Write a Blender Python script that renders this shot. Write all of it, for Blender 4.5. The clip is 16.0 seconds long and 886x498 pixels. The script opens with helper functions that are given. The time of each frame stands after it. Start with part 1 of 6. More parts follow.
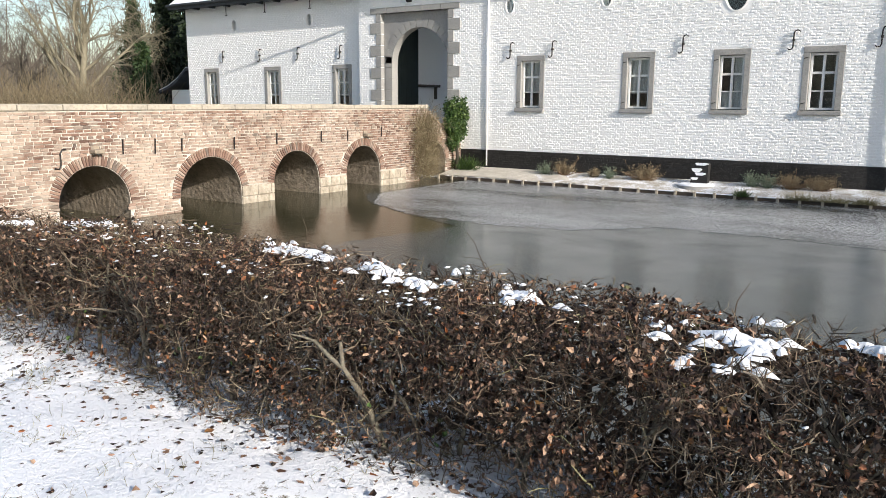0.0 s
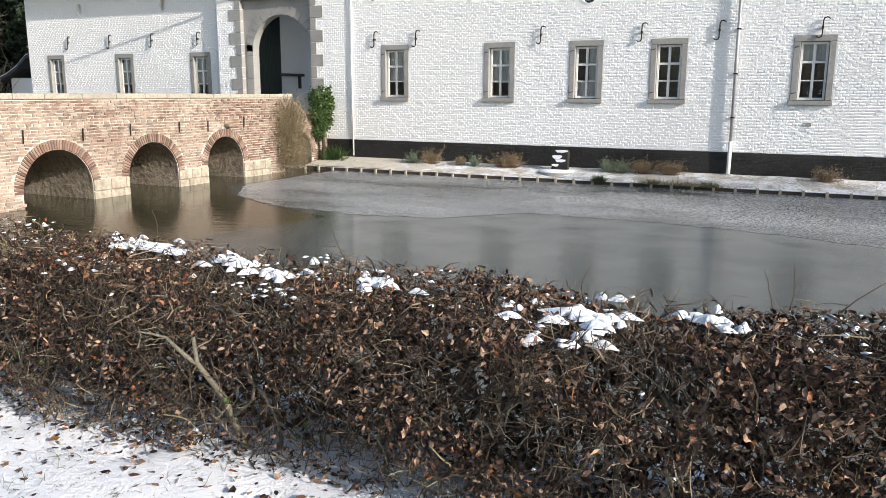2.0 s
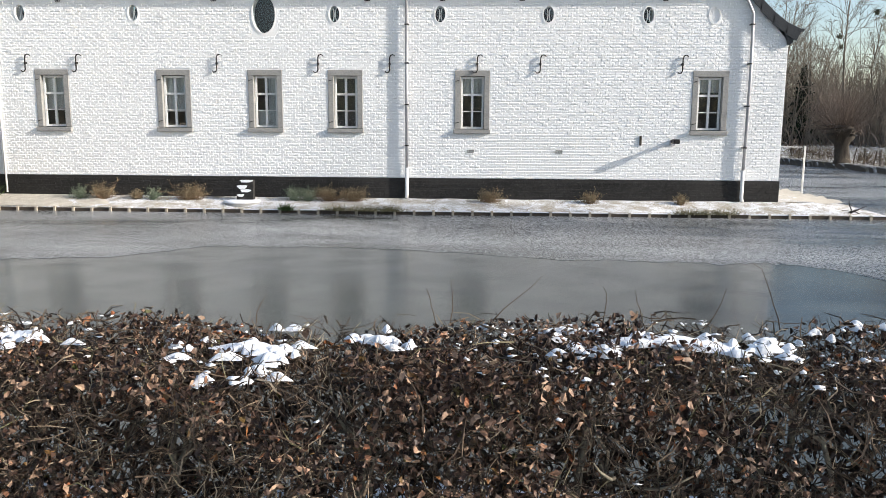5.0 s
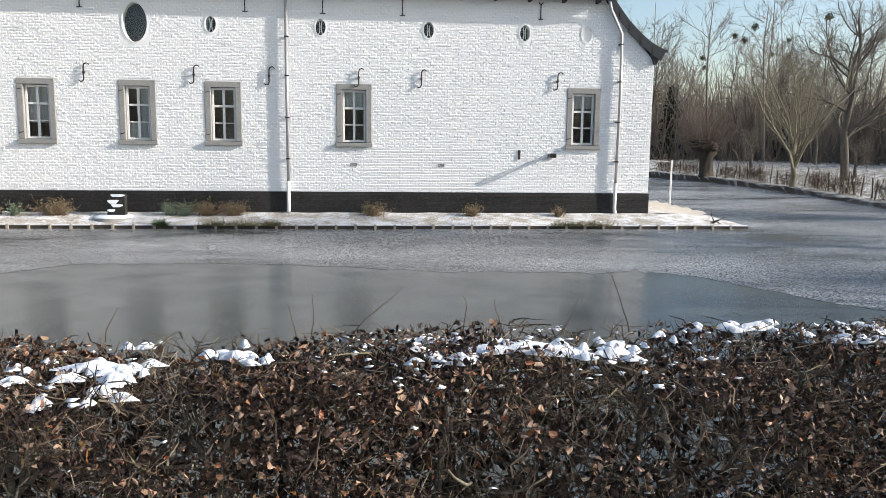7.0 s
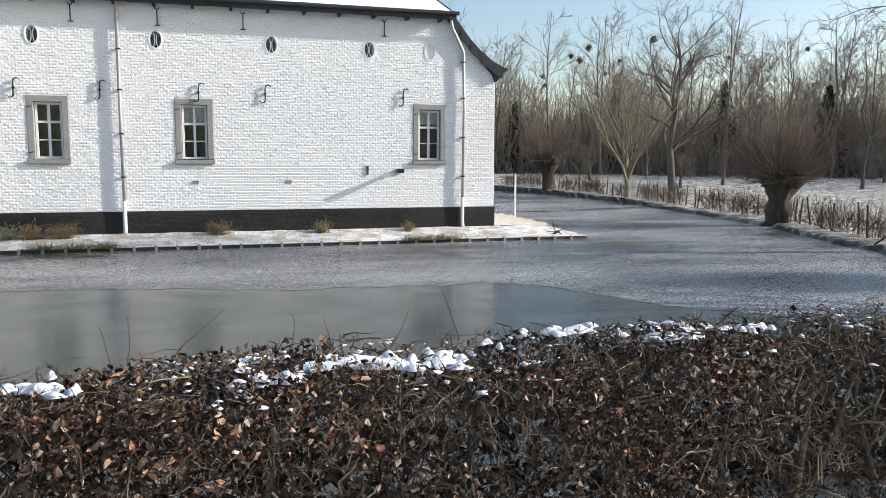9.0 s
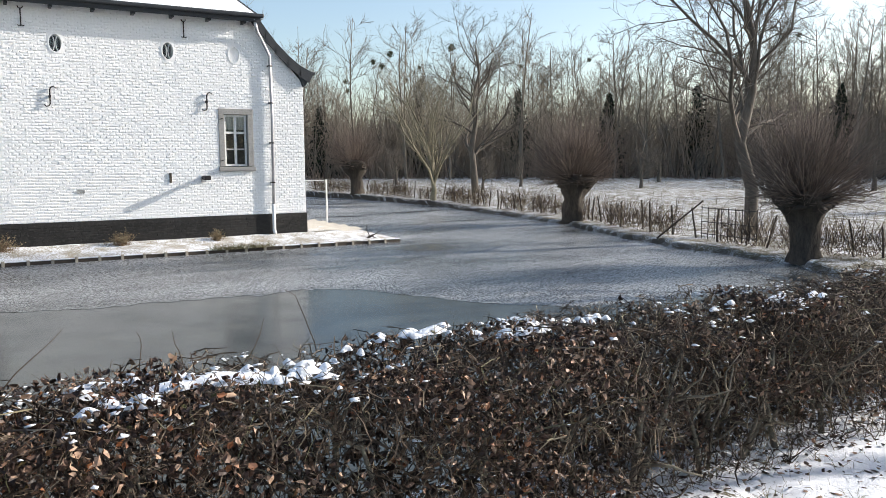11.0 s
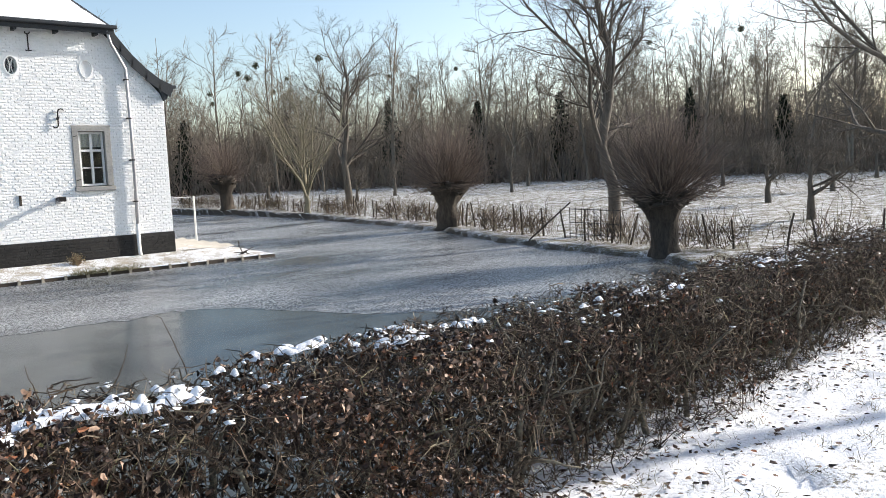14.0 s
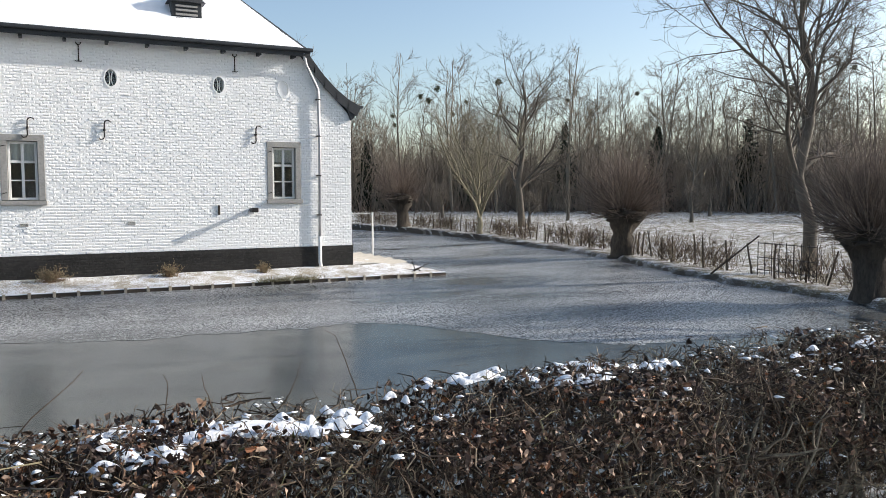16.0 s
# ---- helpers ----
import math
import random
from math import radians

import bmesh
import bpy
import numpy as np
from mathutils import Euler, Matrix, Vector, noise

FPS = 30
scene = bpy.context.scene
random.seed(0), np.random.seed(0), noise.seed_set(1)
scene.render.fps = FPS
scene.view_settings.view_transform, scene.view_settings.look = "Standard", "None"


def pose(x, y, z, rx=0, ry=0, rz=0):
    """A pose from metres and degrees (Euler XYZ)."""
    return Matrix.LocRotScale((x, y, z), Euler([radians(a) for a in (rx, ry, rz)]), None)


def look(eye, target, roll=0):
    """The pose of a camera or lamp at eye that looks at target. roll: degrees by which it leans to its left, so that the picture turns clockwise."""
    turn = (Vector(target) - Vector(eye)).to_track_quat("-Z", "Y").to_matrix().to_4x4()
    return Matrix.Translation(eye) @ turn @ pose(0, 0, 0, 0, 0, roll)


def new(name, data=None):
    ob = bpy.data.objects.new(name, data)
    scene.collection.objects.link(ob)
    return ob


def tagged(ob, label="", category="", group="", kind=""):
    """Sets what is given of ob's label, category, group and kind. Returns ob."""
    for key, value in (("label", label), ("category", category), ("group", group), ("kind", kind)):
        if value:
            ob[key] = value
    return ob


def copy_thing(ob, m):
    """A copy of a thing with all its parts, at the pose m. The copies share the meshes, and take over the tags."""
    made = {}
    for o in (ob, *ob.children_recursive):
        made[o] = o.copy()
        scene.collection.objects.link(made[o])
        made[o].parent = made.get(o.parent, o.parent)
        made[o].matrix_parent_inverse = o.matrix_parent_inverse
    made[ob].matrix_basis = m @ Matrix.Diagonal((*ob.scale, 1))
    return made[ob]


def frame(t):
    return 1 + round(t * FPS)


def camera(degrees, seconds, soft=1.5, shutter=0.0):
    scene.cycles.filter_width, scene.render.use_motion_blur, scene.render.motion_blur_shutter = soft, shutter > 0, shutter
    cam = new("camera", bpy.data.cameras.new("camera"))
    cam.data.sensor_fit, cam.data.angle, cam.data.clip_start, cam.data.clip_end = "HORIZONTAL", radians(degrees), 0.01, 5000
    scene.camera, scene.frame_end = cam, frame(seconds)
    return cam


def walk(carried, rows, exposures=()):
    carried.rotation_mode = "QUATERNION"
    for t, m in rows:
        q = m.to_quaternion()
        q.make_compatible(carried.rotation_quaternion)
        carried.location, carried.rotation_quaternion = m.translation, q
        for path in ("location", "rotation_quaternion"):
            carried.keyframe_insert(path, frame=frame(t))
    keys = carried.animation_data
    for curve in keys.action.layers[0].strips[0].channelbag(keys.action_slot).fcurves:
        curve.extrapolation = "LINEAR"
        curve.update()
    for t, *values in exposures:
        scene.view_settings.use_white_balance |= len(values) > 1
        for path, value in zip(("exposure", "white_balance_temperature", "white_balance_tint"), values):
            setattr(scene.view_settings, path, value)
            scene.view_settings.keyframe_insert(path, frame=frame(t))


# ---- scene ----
cam = camera(59.2, 16.0, soft=0.7)
PATH = [
    (0, (-0.168, -1.560, 2.685), (-1.2868, 0.0561, 2.3149), 0.26),
    (0.5, (-0.158, -1.555, 2.684), (-1.2388, 0.0875, 2.3196), 0.55),
    (1, (-0.137, -1.558, 2.686), (-1.1850, 0.1060, 2.3220), 0.80),
    (1.5, (-0.107, -1.553, 2.680), (-1.1244, 0.1318, 2.3244), 0.43),
    (2, (-0.094, -1.533, 2.673), (-0.9280, 0.2417, 2.2793), 0.27),
    (2.5, (-0.083, -1.525, 2.674), (-0.7698, 0.3175, 2.3061), -0.03),
    (3, (-0.077, -1.516, 2.674), (-0.6321, 0.3705, 2.3087), 0.32),
    (3.5, (-0.050, -1.504, 2.672), (-0.4512, 0.4209, 2.3086), 0.34),
    (4, (-0.033, -1.494, 2.671), (-0.3090, 0.4553, 2.3170), 0.38),
    (4.5, (-0.018, -1.495, 2.675), (-0.2055, 0.4675, 2.3394), 0.41),
    (5, (0.005, -1.494, 2.681), (-0.0875, 0.4785, 2.3624), 0.34),
    (7.5, (0.212, -1.516, 2.665), (0.4257, 0.4539, 2.3915), 0.77),
    (8, (0.293, -1.522, 2.656), (0.5257, 0.4472, 2.3945), 0.76),
    (8.5, (0.300, -1.526, 2.659), (0.6714, 0.4241, 2.4187), 1.08),
    (9, (0.253, -1.520, 2.664), (0.8098, 0.3861, 2.4256), 0.29),
    (11.5, (0.041, -1.426, 2.664), (1.1261, 0.2404, 2.4491), -0.24),
    (12, (0.054, -1.440, 2.663), (1.2112, 0.1785, 2.4589), -0.44),
    (12.5, (0.066, -1.444, 2.663), (1.2652, 0.1450, 2.4661), -0.95),
    (13, (0.080, -1.447, 2.659), (1.3215, 0.1078, 2.4592), -1.88),
    (13.5, (0.082, -1.440, 2.658), (1.3578, 0.0866, 2.4488), -2.28),
    (14, (0.075, -1.435, 2.661), (1.3394, 0.1007, 2.4524), -2.23),
    (14.5, (0.064, -1.426, 2.668), (1.2593, 0.1656, 2.4719), -1.98),
    (15, (0.042, -1.416, 2.675), (1.1358, 0.2498, 2.4999), -1.64),
    (15.5, (0.029, -1.406, 2.686), (1.0220, 0.3222, 2.5192), -0.98),
    (15.9, (0.030, -1.400, 2.684), (0.9313, 0.3805, 2.5515), -0.40),
    (16, (0.178, -1.146, 2.646), (1.0873, 0.6303, 2.5055), -0.14),
]
walk(cam, [(t, look(eye, target, roll)) for t, eye, target, roll in PATH],
     exposures=[(0, 0.30), (5, 0.40), (9, 0.38), (12.5, 0.56), (14.5, 0.56), (16, 0.34)])

# ---- light ----
SUN_EL, SUN_AZ = 22.0, 104.0
world = bpy.data.worlds.new("world")
scene.world = world
world.use_nodes = True
wt = world.node_tree
sky = wt.nodes.new("ShaderNodeTexSky")
sky.sky_type, sky.sun_disc = "NISHITA", False
sky.sun_elevation, sky.sun_rotation = radians(SUN_EL), radians(SUN_AZ)
sky.air_density, sky.dust_density, sky.ozone_density = 1.0, 1.6, 1.2
wt.nodes["Background"].inputs["Strength"].default_value = 0.155
wt.links.new(sky.outputs[0], wt.nodes["Background"].inputs["Color"])
sun = new("sun", bpy.data.lights.new("sun", "SUN"))
sun.data.energy, sun.data.angle, sun.data.color = 5.0, radians(0.53), (1.0, 0.94, 0.87)
sun.matrix_world = look((0, 0, 0), (-math.sin(radians(SUN_AZ)) * math.cos(radians(SUN_EL)), -math.cos(radians(SUN_AZ)) * math.cos(radians(SUN_EL)), -math.sin(radians(SUN_EL))))

# ---- materials ----
def material(name, rough=0.8, metal=0.0, spec=0.3):
    m = bpy.data.materials.new(name)
    m.use_nodes = True
    b = m.node_tree.nodes["Principled BSDF"]
    b.inputs["Roughness"].default_value, b.inputs["Metallic"].default_value = rough, metal
    b.inputs["Specular IOR Level"].default_value = spec
    return m, m.node_tree.nodes, m.node_tree.links, b


def noise_tex(nodes, links, scale, detail=4.0, rough=0.55, stretch=(1, 1, 1), coords="Object"):
    tc, mp, n = nodes.new("ShaderNodeTexCoord"), nodes.new("ShaderNodeMapping"), nodes.new("ShaderNodeTexNoise")
    mp.inputs["Scale"].default_value = stretch
    n.inputs["Scale"].default_value, n.inputs["Detail"].default_value, n.inputs["Roughness"].default_value = scale, detail, rough
    links.new(tc.outputs[coords], mp.inputs[0])
    links.new(mp.outputs[0], n.inputs["Vector"])
    return n.outputs["Fac"]


def ramp(nodes, links, fac, stops):
    r = nodes.new("ShaderNodeValToRGB")
    while len(r.color_ramp.elements) < len(stops):
        r.color_ramp.elements.new(0.5)
    for e, (p, c) in zip(r.color_ramp.elements, stops):
        e.position, e.color = p, (*c, 1)
    links.new(fac, r.inputs[0])
    return r.outputs[0]


def mix(nodes, links, fac, a, b, mode="MIX"):
    m = nodes.new("ShaderNodeMix")
    m.data_type, m.blend_type = "RGBA", mode
    for sock, v in ((m.inputs[0], fac), (m.inputs[6], a), (m.inputs[7], b)):
        if hasattr(v, "links"):
            links.new(v, sock)
        else:
            sock.default_value = v if isinstance(v, float) else (*v, 1)
    return m.outputs[2]


def bump(nodes, links, b, fac, strength, dist):
    k = nodes.new("ShaderNodeBump")
    k.inputs["Strength"].default_value, k.inputs["Distance"].default_value = strength, dist
    links.new(fac, k.inputs["Height"])
    links.new(k.outputs[0], b.inputs["Normal"])


def grey(v):
    return (v, v, v)


def two_tone(name, a, b, scale, rough=0.8, c=None, scale2=40.0, bump_d=0.004, bump_s=0.6, metal=0.0, spec=0.3, stretch=(1, 1, 1)):
    """A surface that varies between a and b in patches and, finely, towards c."""
    m, n, l, bs = material(name, rough, metal, spec)
    big = ramp(n, l, noise_tex(n, l, scale, 5, 0.6, stretch), [(0.35, a), (0.65, b)])
    fine = noise_tex(n, l, scale2, 4, 0.6, stretch)
    c = c or tuple(v * 0.7 for v in a)
    col = mix(n, l, ramp(n, l, fine, [(0.45, grey(0.0)), (0.75, grey(0.7))]), big, c)
    l.new(col, bs.inputs["Base Color"])
    bump(n, l, bs, fine, bump_s, bump_d)
    return m


def random_tone(name, stops, rough=0.85, scale2=60.0, bump_d=0.003, island=True, blotch=None):
    """A surface whose pieces differ from each other."""
    m, n, l, bs = material(name, rough)
    if island:
        rnd = n.new("ShaderNodeNewGeometry").outputs["Random Per Island"]
    else:
        rnd = n.new("ShaderNodeObjectInfo").outputs["Random"]
    col = ramp(n, l, rnd, stops)
    fine = noise_tex(n, l, scale2, 4, 0.6, coords="Object")
    col = mix(n, l, ramp(n, l, fine, [(0.4, grey(0.0)), (0.8, grey(0.5))]), col, tuple(v * 0.5 for v in stops[0][1]))
    if blotch:
        big = ramp(n, l, noise_tex(n, l, blotch[1], 5, 0.65), [(0.46, grey(0.0)), (0.64, grey(blotch[2]))])
        col = mix(n, l, big, col, blotch[0])
    l.new(col, bs.inputs["Base Color"])
    bump(n, l, bs, fine, 0.6, bump_d)
    return m


M_WHITE = two_tone("white_limewash", (0.86, 0.86, 0.85), (0.88, 0.88, 0.87), 0.35, 0.85, (0.80, 0.79, 0.76), 22.0, 0.006, 0.5)
M_TAR = two_tone("black_tar", (0.016, 0.015, 0.014), (0.03, 0.028, 0.026), 0.8, 0.75, (0.05, 0.048, 0.045), 14.0, 0.006, 0.6)
M_STONE = two_tone("grey_limestone", (0.36, 0.35, 0.325), (0.28, 0.275, 0.265), 1.2, 0.8, (0.2, 0.195, 0.18), 22.0, 0.003, 0.5)
M_PALE = two_tone("pale_marl_stone", (0.48, 0.43, 0.35), (0.30, 0.255, 0.195), 3.0, 0.9, (0.17, 0.145, 0.105), 9.0, 0.02, 1.0)
M_COPING = two_tone("weathered_coping_stone", (0.44, 0.39, 0.31), (0.33, 0.30, 0.25), 1.1, 0.85, (0.2, 0.18, 0.14), 16.0, 0.004, 0.6)
BRICK_STOPS = [(0.0, (0.12, 0.075, 0.058)), (0.3, (0.22, 0.135, 0.10)), (0.6, (0.29, 0.195, 0.148)), (0.85, (0.34, 0.27, 0.215)), (1.0, (0.11, 0.088, 0.075))]
M_BRICK = random_tone("old_red_brick", BRICK_STOPS, 0.9, 30.0, 0.004, True, ((0.50, 0.42, 0.34), 0.55, 0.6))
M_BRICK_PIECE = random_tone("old_red_brick_piece", BRICK_STOPS, 0.9, 30.0, 0.004, False)
M_MORTAR = two_tone("lime_mortar", (0.56, 0.52, 0.46), (0.40, 0.36, 0.30), 0.6, 0.95, (0.27, 0.23, 0.18), 20.0, 0.008, 0.9)
M_DARKSTONE = two_tone("dark_blotched_stone", (0.20, 0.165, 0.125), (0.34, 0.285, 0.22), 1.3, 0.9, (0.09, 0.075, 0.055), 8.0, 0.05, 1.0)
M_IRON = two_tone("black_iron", (0.02, 0.02, 0.022), (0.035, 0.033, 0.033), 6.0, 0.5, (0.07, 0.045, 0.03), 50.0, 0.001, 0.3, 0.6, 0.5)
M_ZINC = two_tone("dull_zinc", (0.42, 0.43, 0.45), (0.5, 0.5, 0.52), 2.0, 0.45, (0.3, 0.3, 0.32), 30.0, 0.001, 0.2, 0.7, 0.5)
M_WOODWHITE = two_tone("white_gloss_paint", (0.82, 0.82, 0.80), (0.78, 0.78, 0.76), 3.0, 0.45, (0.66, 0.65, 0.61), 40.0, 0.001, 0.2)
M_SLATE = two_tone("dark_slate", (0.028, 0.03, 0.038), (0.05, 0.052, 0.06), 2.0, 0.55, (0.09, 0.09, 0.09), 20.0, 0.003, 0.4)
M_BOARD = two_tone("dark_painted_board", (0.022, 0.026, 0.032), (0.035, 0.038, 0.042), 2.0, 0.5, (0.06, 0.06, 0.06), 30.0, 0.001, 0.3)
M_ROOM = two_tone("dim_room_wall", (0.22, 0.27, 0.255), (0.14, 0.18, 0.165), 1.0, 0.9)
M_CURTAIN = two_tone("off_white_curtain", (0.62, 0.64, 0.64), (0.52, 0.54, 0.54), 2.5, 0.9, (0.45, 0.47, 0.47), 12.0, 0.004, 0.5, stretch=(6, 1, 0.3))
M_GATEDOOR = two_tone("dark_green_door", (0.012, 0.02, 0.018), (0.02, 0.028, 0.024), 2.0, 0.6)
M_GRAVEL = two_tone("pale_gravel", (0.68, 0.64, 0.56), (0.54, 0.49, 0.41), 5.0, 0.95, (0.28, 0.24, 0.18), 45.0, 0.02, 1.0)
M_PLANK = two_tone("wet_dark_timber", (0.05, 0.04, 0.03), (0.09, 0.07, 0.055), 4.0, 0.7, (0.03, 0.025, 0.02), 30.0, 0.004, 0.6)
M_POST = two_tone("white_painted_post", (0.8, 0.79, 0.76), (0.7, 0.69, 0.66), 5.0, 0.6)

# snow, with a fine crust
M_SNOW, n, l, b = material("fresh_snow", 0.65, 0.0, 0.3)
l.new(mix(n, l, ramp(n, l, noise_tex(n, l, 6.0, 5), [(0.4, grey(0.0)), (0.75, grey(0.6))]), (0.90, 0.91, 0.93), (0.80, 0.81, 0.83)), b.inputs["Base Color"])
bump(n, l, b, noise_tex(n, l, 45.0, 5, 0.65), 0.7, 0.012)

# glass
M_GLASS, n, l, b = material("window_glass", 0.02, 0.0, 0.5)
b.inputs["Transmission Weight"].default_value, b.inputs["IOR"].default_value = 1.0, 1.45
b.inputs["Base Color"].default_value = (0.93, 0.96, 0.95, 1)


def snowy_ground(name, lo, hi, grass_a, grass_b, soil, near=0.0):
    """Snow that lies over grass; steep banks show soil."""
    m, n, l, bs = material(name, 0.8)
    fine, mid = noise_tex(n, l, 26.0, 6, 0.7), noise_tex(n, l, 2.2, 5, 0.6)
    add = n.new("ShaderNodeMath")
    add.operation = "MULTIPLY_ADD"
    l.new(mid, add.inputs[0])
    add.inputs[1].default_value = 0.55
    l.new(fine, add.inputs[2])
    pos, deep, plus = n.new("ShaderNodeSeparateXYZ"), n.new("ShaderNodeMapRange"), n.new("ShaderNodeMath")
    l.new(n.new("ShaderNodeNewGeometry").outputs["Position"], pos.inputs[0])
    for key, value in (("From Min", 4.0), ("From Max", 8.0), ("To Min", near), ("To Max", 0.0)):
        deep.inputs[key].default_value = value
    l.new(pos.outputs["Y"], deep.inputs["Value"])
    l.new(add.outputs[0], plus.inputs[0])
    l.new(deep.outputs[0], plus.inputs[1])
    mask = ramp(n, l, plus.outputs[0], [(lo, grey(0.0)), (hi, grey(1.0))])
    grass = mix(n, l, noise_tex(n, l, 9.0, 4), grass_a, grass_b)
    snow = mix(n, l, noise_tex(n, l, 5.0, 4), (0.88, 0.89, 0.91), (0.82, 0.83, 0.86))
    col = mix(n, l, mask, grass, snow)
    sep = n.new("ShaderNodeSeparateXYZ")
    l.new(n.new("ShaderNodeNewGeometry").outputs["True Normal"], sep.inputs[0])
    steep = ramp(n, l, sep.outputs["Z"], [(0.66, grey(1.0)), (0.88, grey(0.0))])
    col = mix(n, l, steep, col, mix(n, l, noise_tex(n, l, 12.0, 5), soil, tuple(2.4 * v for v in soil)))
    l.new(col, bs.inputs["Base Color"])
    bump(n, l, bs, add.outputs[0], 0.6, 0.035)
    return m


M_GROUND = snowy_ground("snow_over_grass", 0.76, 0.88, (0.10, 0.085, 0.045), (0.16, 0.135, 0.075), (0.035, 0.028, 0.02), 0.19)
M_TERRACE = snowy_ground("snow_over_paving", 0.73, 0.83, (0.30, 0.26, 0.19), (0.42, 0.37, 0.29), (0.05, 0.045, 0.04))

# water and ice
M_WATER, n, l, b = material("dark_moat_water", 0.13, 0.0, 0.5)
l.new(mix(n, l, noise_tex(n, l, 0.5, 4), (0.034, 0.034, 0.018), (0.058, 0.053, 0.029)), b.inputs["Base Color"])
b.inputs["IOR"].default_value = 1.33
bump(n, l, b, noise_tex(n, l, 3.0, 3, 0.5, (1, 2.2, 1)), 0.25, 0.02)

M_ICE, n, l, b = material("smooth_grey_ice", 0.2, 0.0, 0.5)
l.new(mix(n, l, ramp(n, l, noise_tex(n, l, 0.35, 5), [(0.35, grey(0.0)), (0.7, grey(1.0))]), (0.062, 0.069, 0.063), (0.080, 0.086, 0.080)), b.inputs["Base Color"])
l.new(ramp(n, l, noise_tex(n, l, 1.2, 4), [(0.3, grey(0.15)), (0.7, grey(0.24))]), b.inputs["Roughness"])
b.inputs["IOR"].default_value = 1.31
bump(n, l, b, noise_tex(n, l, 1.3, 3), 0.06, 0.02)

M_FROST, n, l, b = material("frosted_ice", 0.3, 0.0, 0.5)
speck = ramp(n, l, noise_tex(n, l, 26.0, 6, 0.8, (0.7, 1.0, 1)), [(0.46, grey(0.0)), (0.60, grey(1.0))])
patch = ramp(n, l, noise_tex(n, l, 0.25, 5, 0.6, (0.6, 1.6, 1)), [(0.34, grey(0.12)), (0.62, grey(1.0))])
k = n.new("ShaderNodeMath")
k.operation = "MULTIPLY"
l.new(speck, k.inputs[0])
l.new(patch, k.inputs[1])
l.new(mix(n, l, k.outputs[0], (0.075, 0.080, 0.078), (0.62, 0.63, 0.64)), b.inputs["Base Color"])
l.new(ramp(n, l, k.outputs[0], [(0.0, grey(0.16)), (0.6, grey(0.55))]), b.inputs["Roughness"])
bump(n, l, b, k.outputs[0], 0.5, 0.008)

# bark, leaves, twigs
M_TWIG = random_tone("grey_brown_twig", [(0.0, (0.022, 0.015, 0.010)), (0.5, (0.062, 0.043, 0.029)), (0.8, (0.16, 0.118, 0.08)), (0.95, (0.33, 0.265, 0.185)), (1.0, (0.17, 0.165, 0.08))], 0.8, 80.0, 0.001)
M_STEM = two_tone("lichen_grey_stem", (0.15, 0.13, 0.10), (0.10, 0.08, 0.06), 8.0, 0.85, (0.27, 0.26, 0.18), 60.0, 0.003, 0.7)
M_DRYLEAF = random_tone("dry_brown_leaf", [(0.0, (0.016, 0.010, 0.007)), (0.4, (0.048, 0.026, 0.018)), (0.7, (0.155, 0.090, 0.058)), (0.90, (0.44, 0.30, 0.205)), (0.96, (0.30, 0.10, 0.038)), (1.0, (0.06, 0.07, 0.022))], 0.5, 50.0, 0.001)
M_IVY = random_tone("dark_green_ivy", [(0.0, (0.02, 0.045, 0.012)), (0.6, (0.05, 0.095, 0.022)), (1.0, (0.11, 0.16, 0.04))], 0.45, 50.0, 0.001)
M_BARK = two_tone("dark_willow_bark", (0.045, 0.037, 0.03), (0.085, 0.07, 0.055), 5.0, 0.9, (0.02, 0.017, 0.013), 24.0, 0.03, 1.0, stretch=(1, 1, 0.3))
M_PALEBARK = two_tone("pale_olive_bark", (0.26, 0.235, 0.165), (0.17, 0.15, 0.105), 3.0, 0.85, (0.11, 0.097, 0.065), 20.0, 0.006, 0.8, stretch=(1, 1, 0.3))
M_GREYBARK = two_tone("grey_tree_bark", (0.10, 0.085, 0.07), (0.15, 0.13, 0.105), 2.0, 0.9, (0.05, 0.045, 0.035), 12.0, 0.01, 0.8, stretch=(1, 1, 0.3))
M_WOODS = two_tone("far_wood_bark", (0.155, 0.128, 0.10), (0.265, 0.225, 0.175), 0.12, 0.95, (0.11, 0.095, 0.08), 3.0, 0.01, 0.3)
M_OSIER = random_tone("red_brown_osier", [(0.0, (0.085, 0.062, 0.050)), (0.6, (0.165, 0.125, 0.10)), (1.0, (0.28, 0.22, 0.175))], 0.8, 60.0, 0.001)
M_BRUSH = random_tone("straw_brown_brush", [(0.0, (0.16, 0.125, 0.075)), (0.6, (0.27, 0.215, 0.13)), (1.0, (0.36, 0.30, 0.19))], 0.85, 60.0, 0.001)
M_HEATH = random_tone("dead_heather", [(0.0, (0.17, 0.10, 0.06)), (0.6, (0.28, 0.175, 0.10)), (1.0, (0.27, 0.22, 0.13))], 0.85, 60.0, 0.001)
M_GREYLEAF = random_tone("grey_green_leaf", [(0.0, (0.10, 0.13, 0.08)), (1.0, (0.26, 0.30, 0.22))], 0.7, 60.0, 0.001)
M_NEEDLE = random_tone("dark_yew_needles", [(0.0, (0.008, 0.014, 0.008)), (0.7, (0.018, 0.03, 0.014)), (1.0, (0.035, 0.055, 0.02))], 0.7, 40.0, 0.001)
M_CONIFER = random_tone("green_conifer", [(0.0, (0.025, 0.05, 0.02)), (0.7, (0.05, 0.085, 0.03)), (1.0, (0.08, 0.12, 0.04))], 0.7, 40.0, 0.001)
M_MISTLETOE = random_tone("mistletoe", [(0.0, (0.05, 0.06, 0.03)), (1.0, (0.09, 0.10, 0.05))], 0.8, 40.0, 0.001)
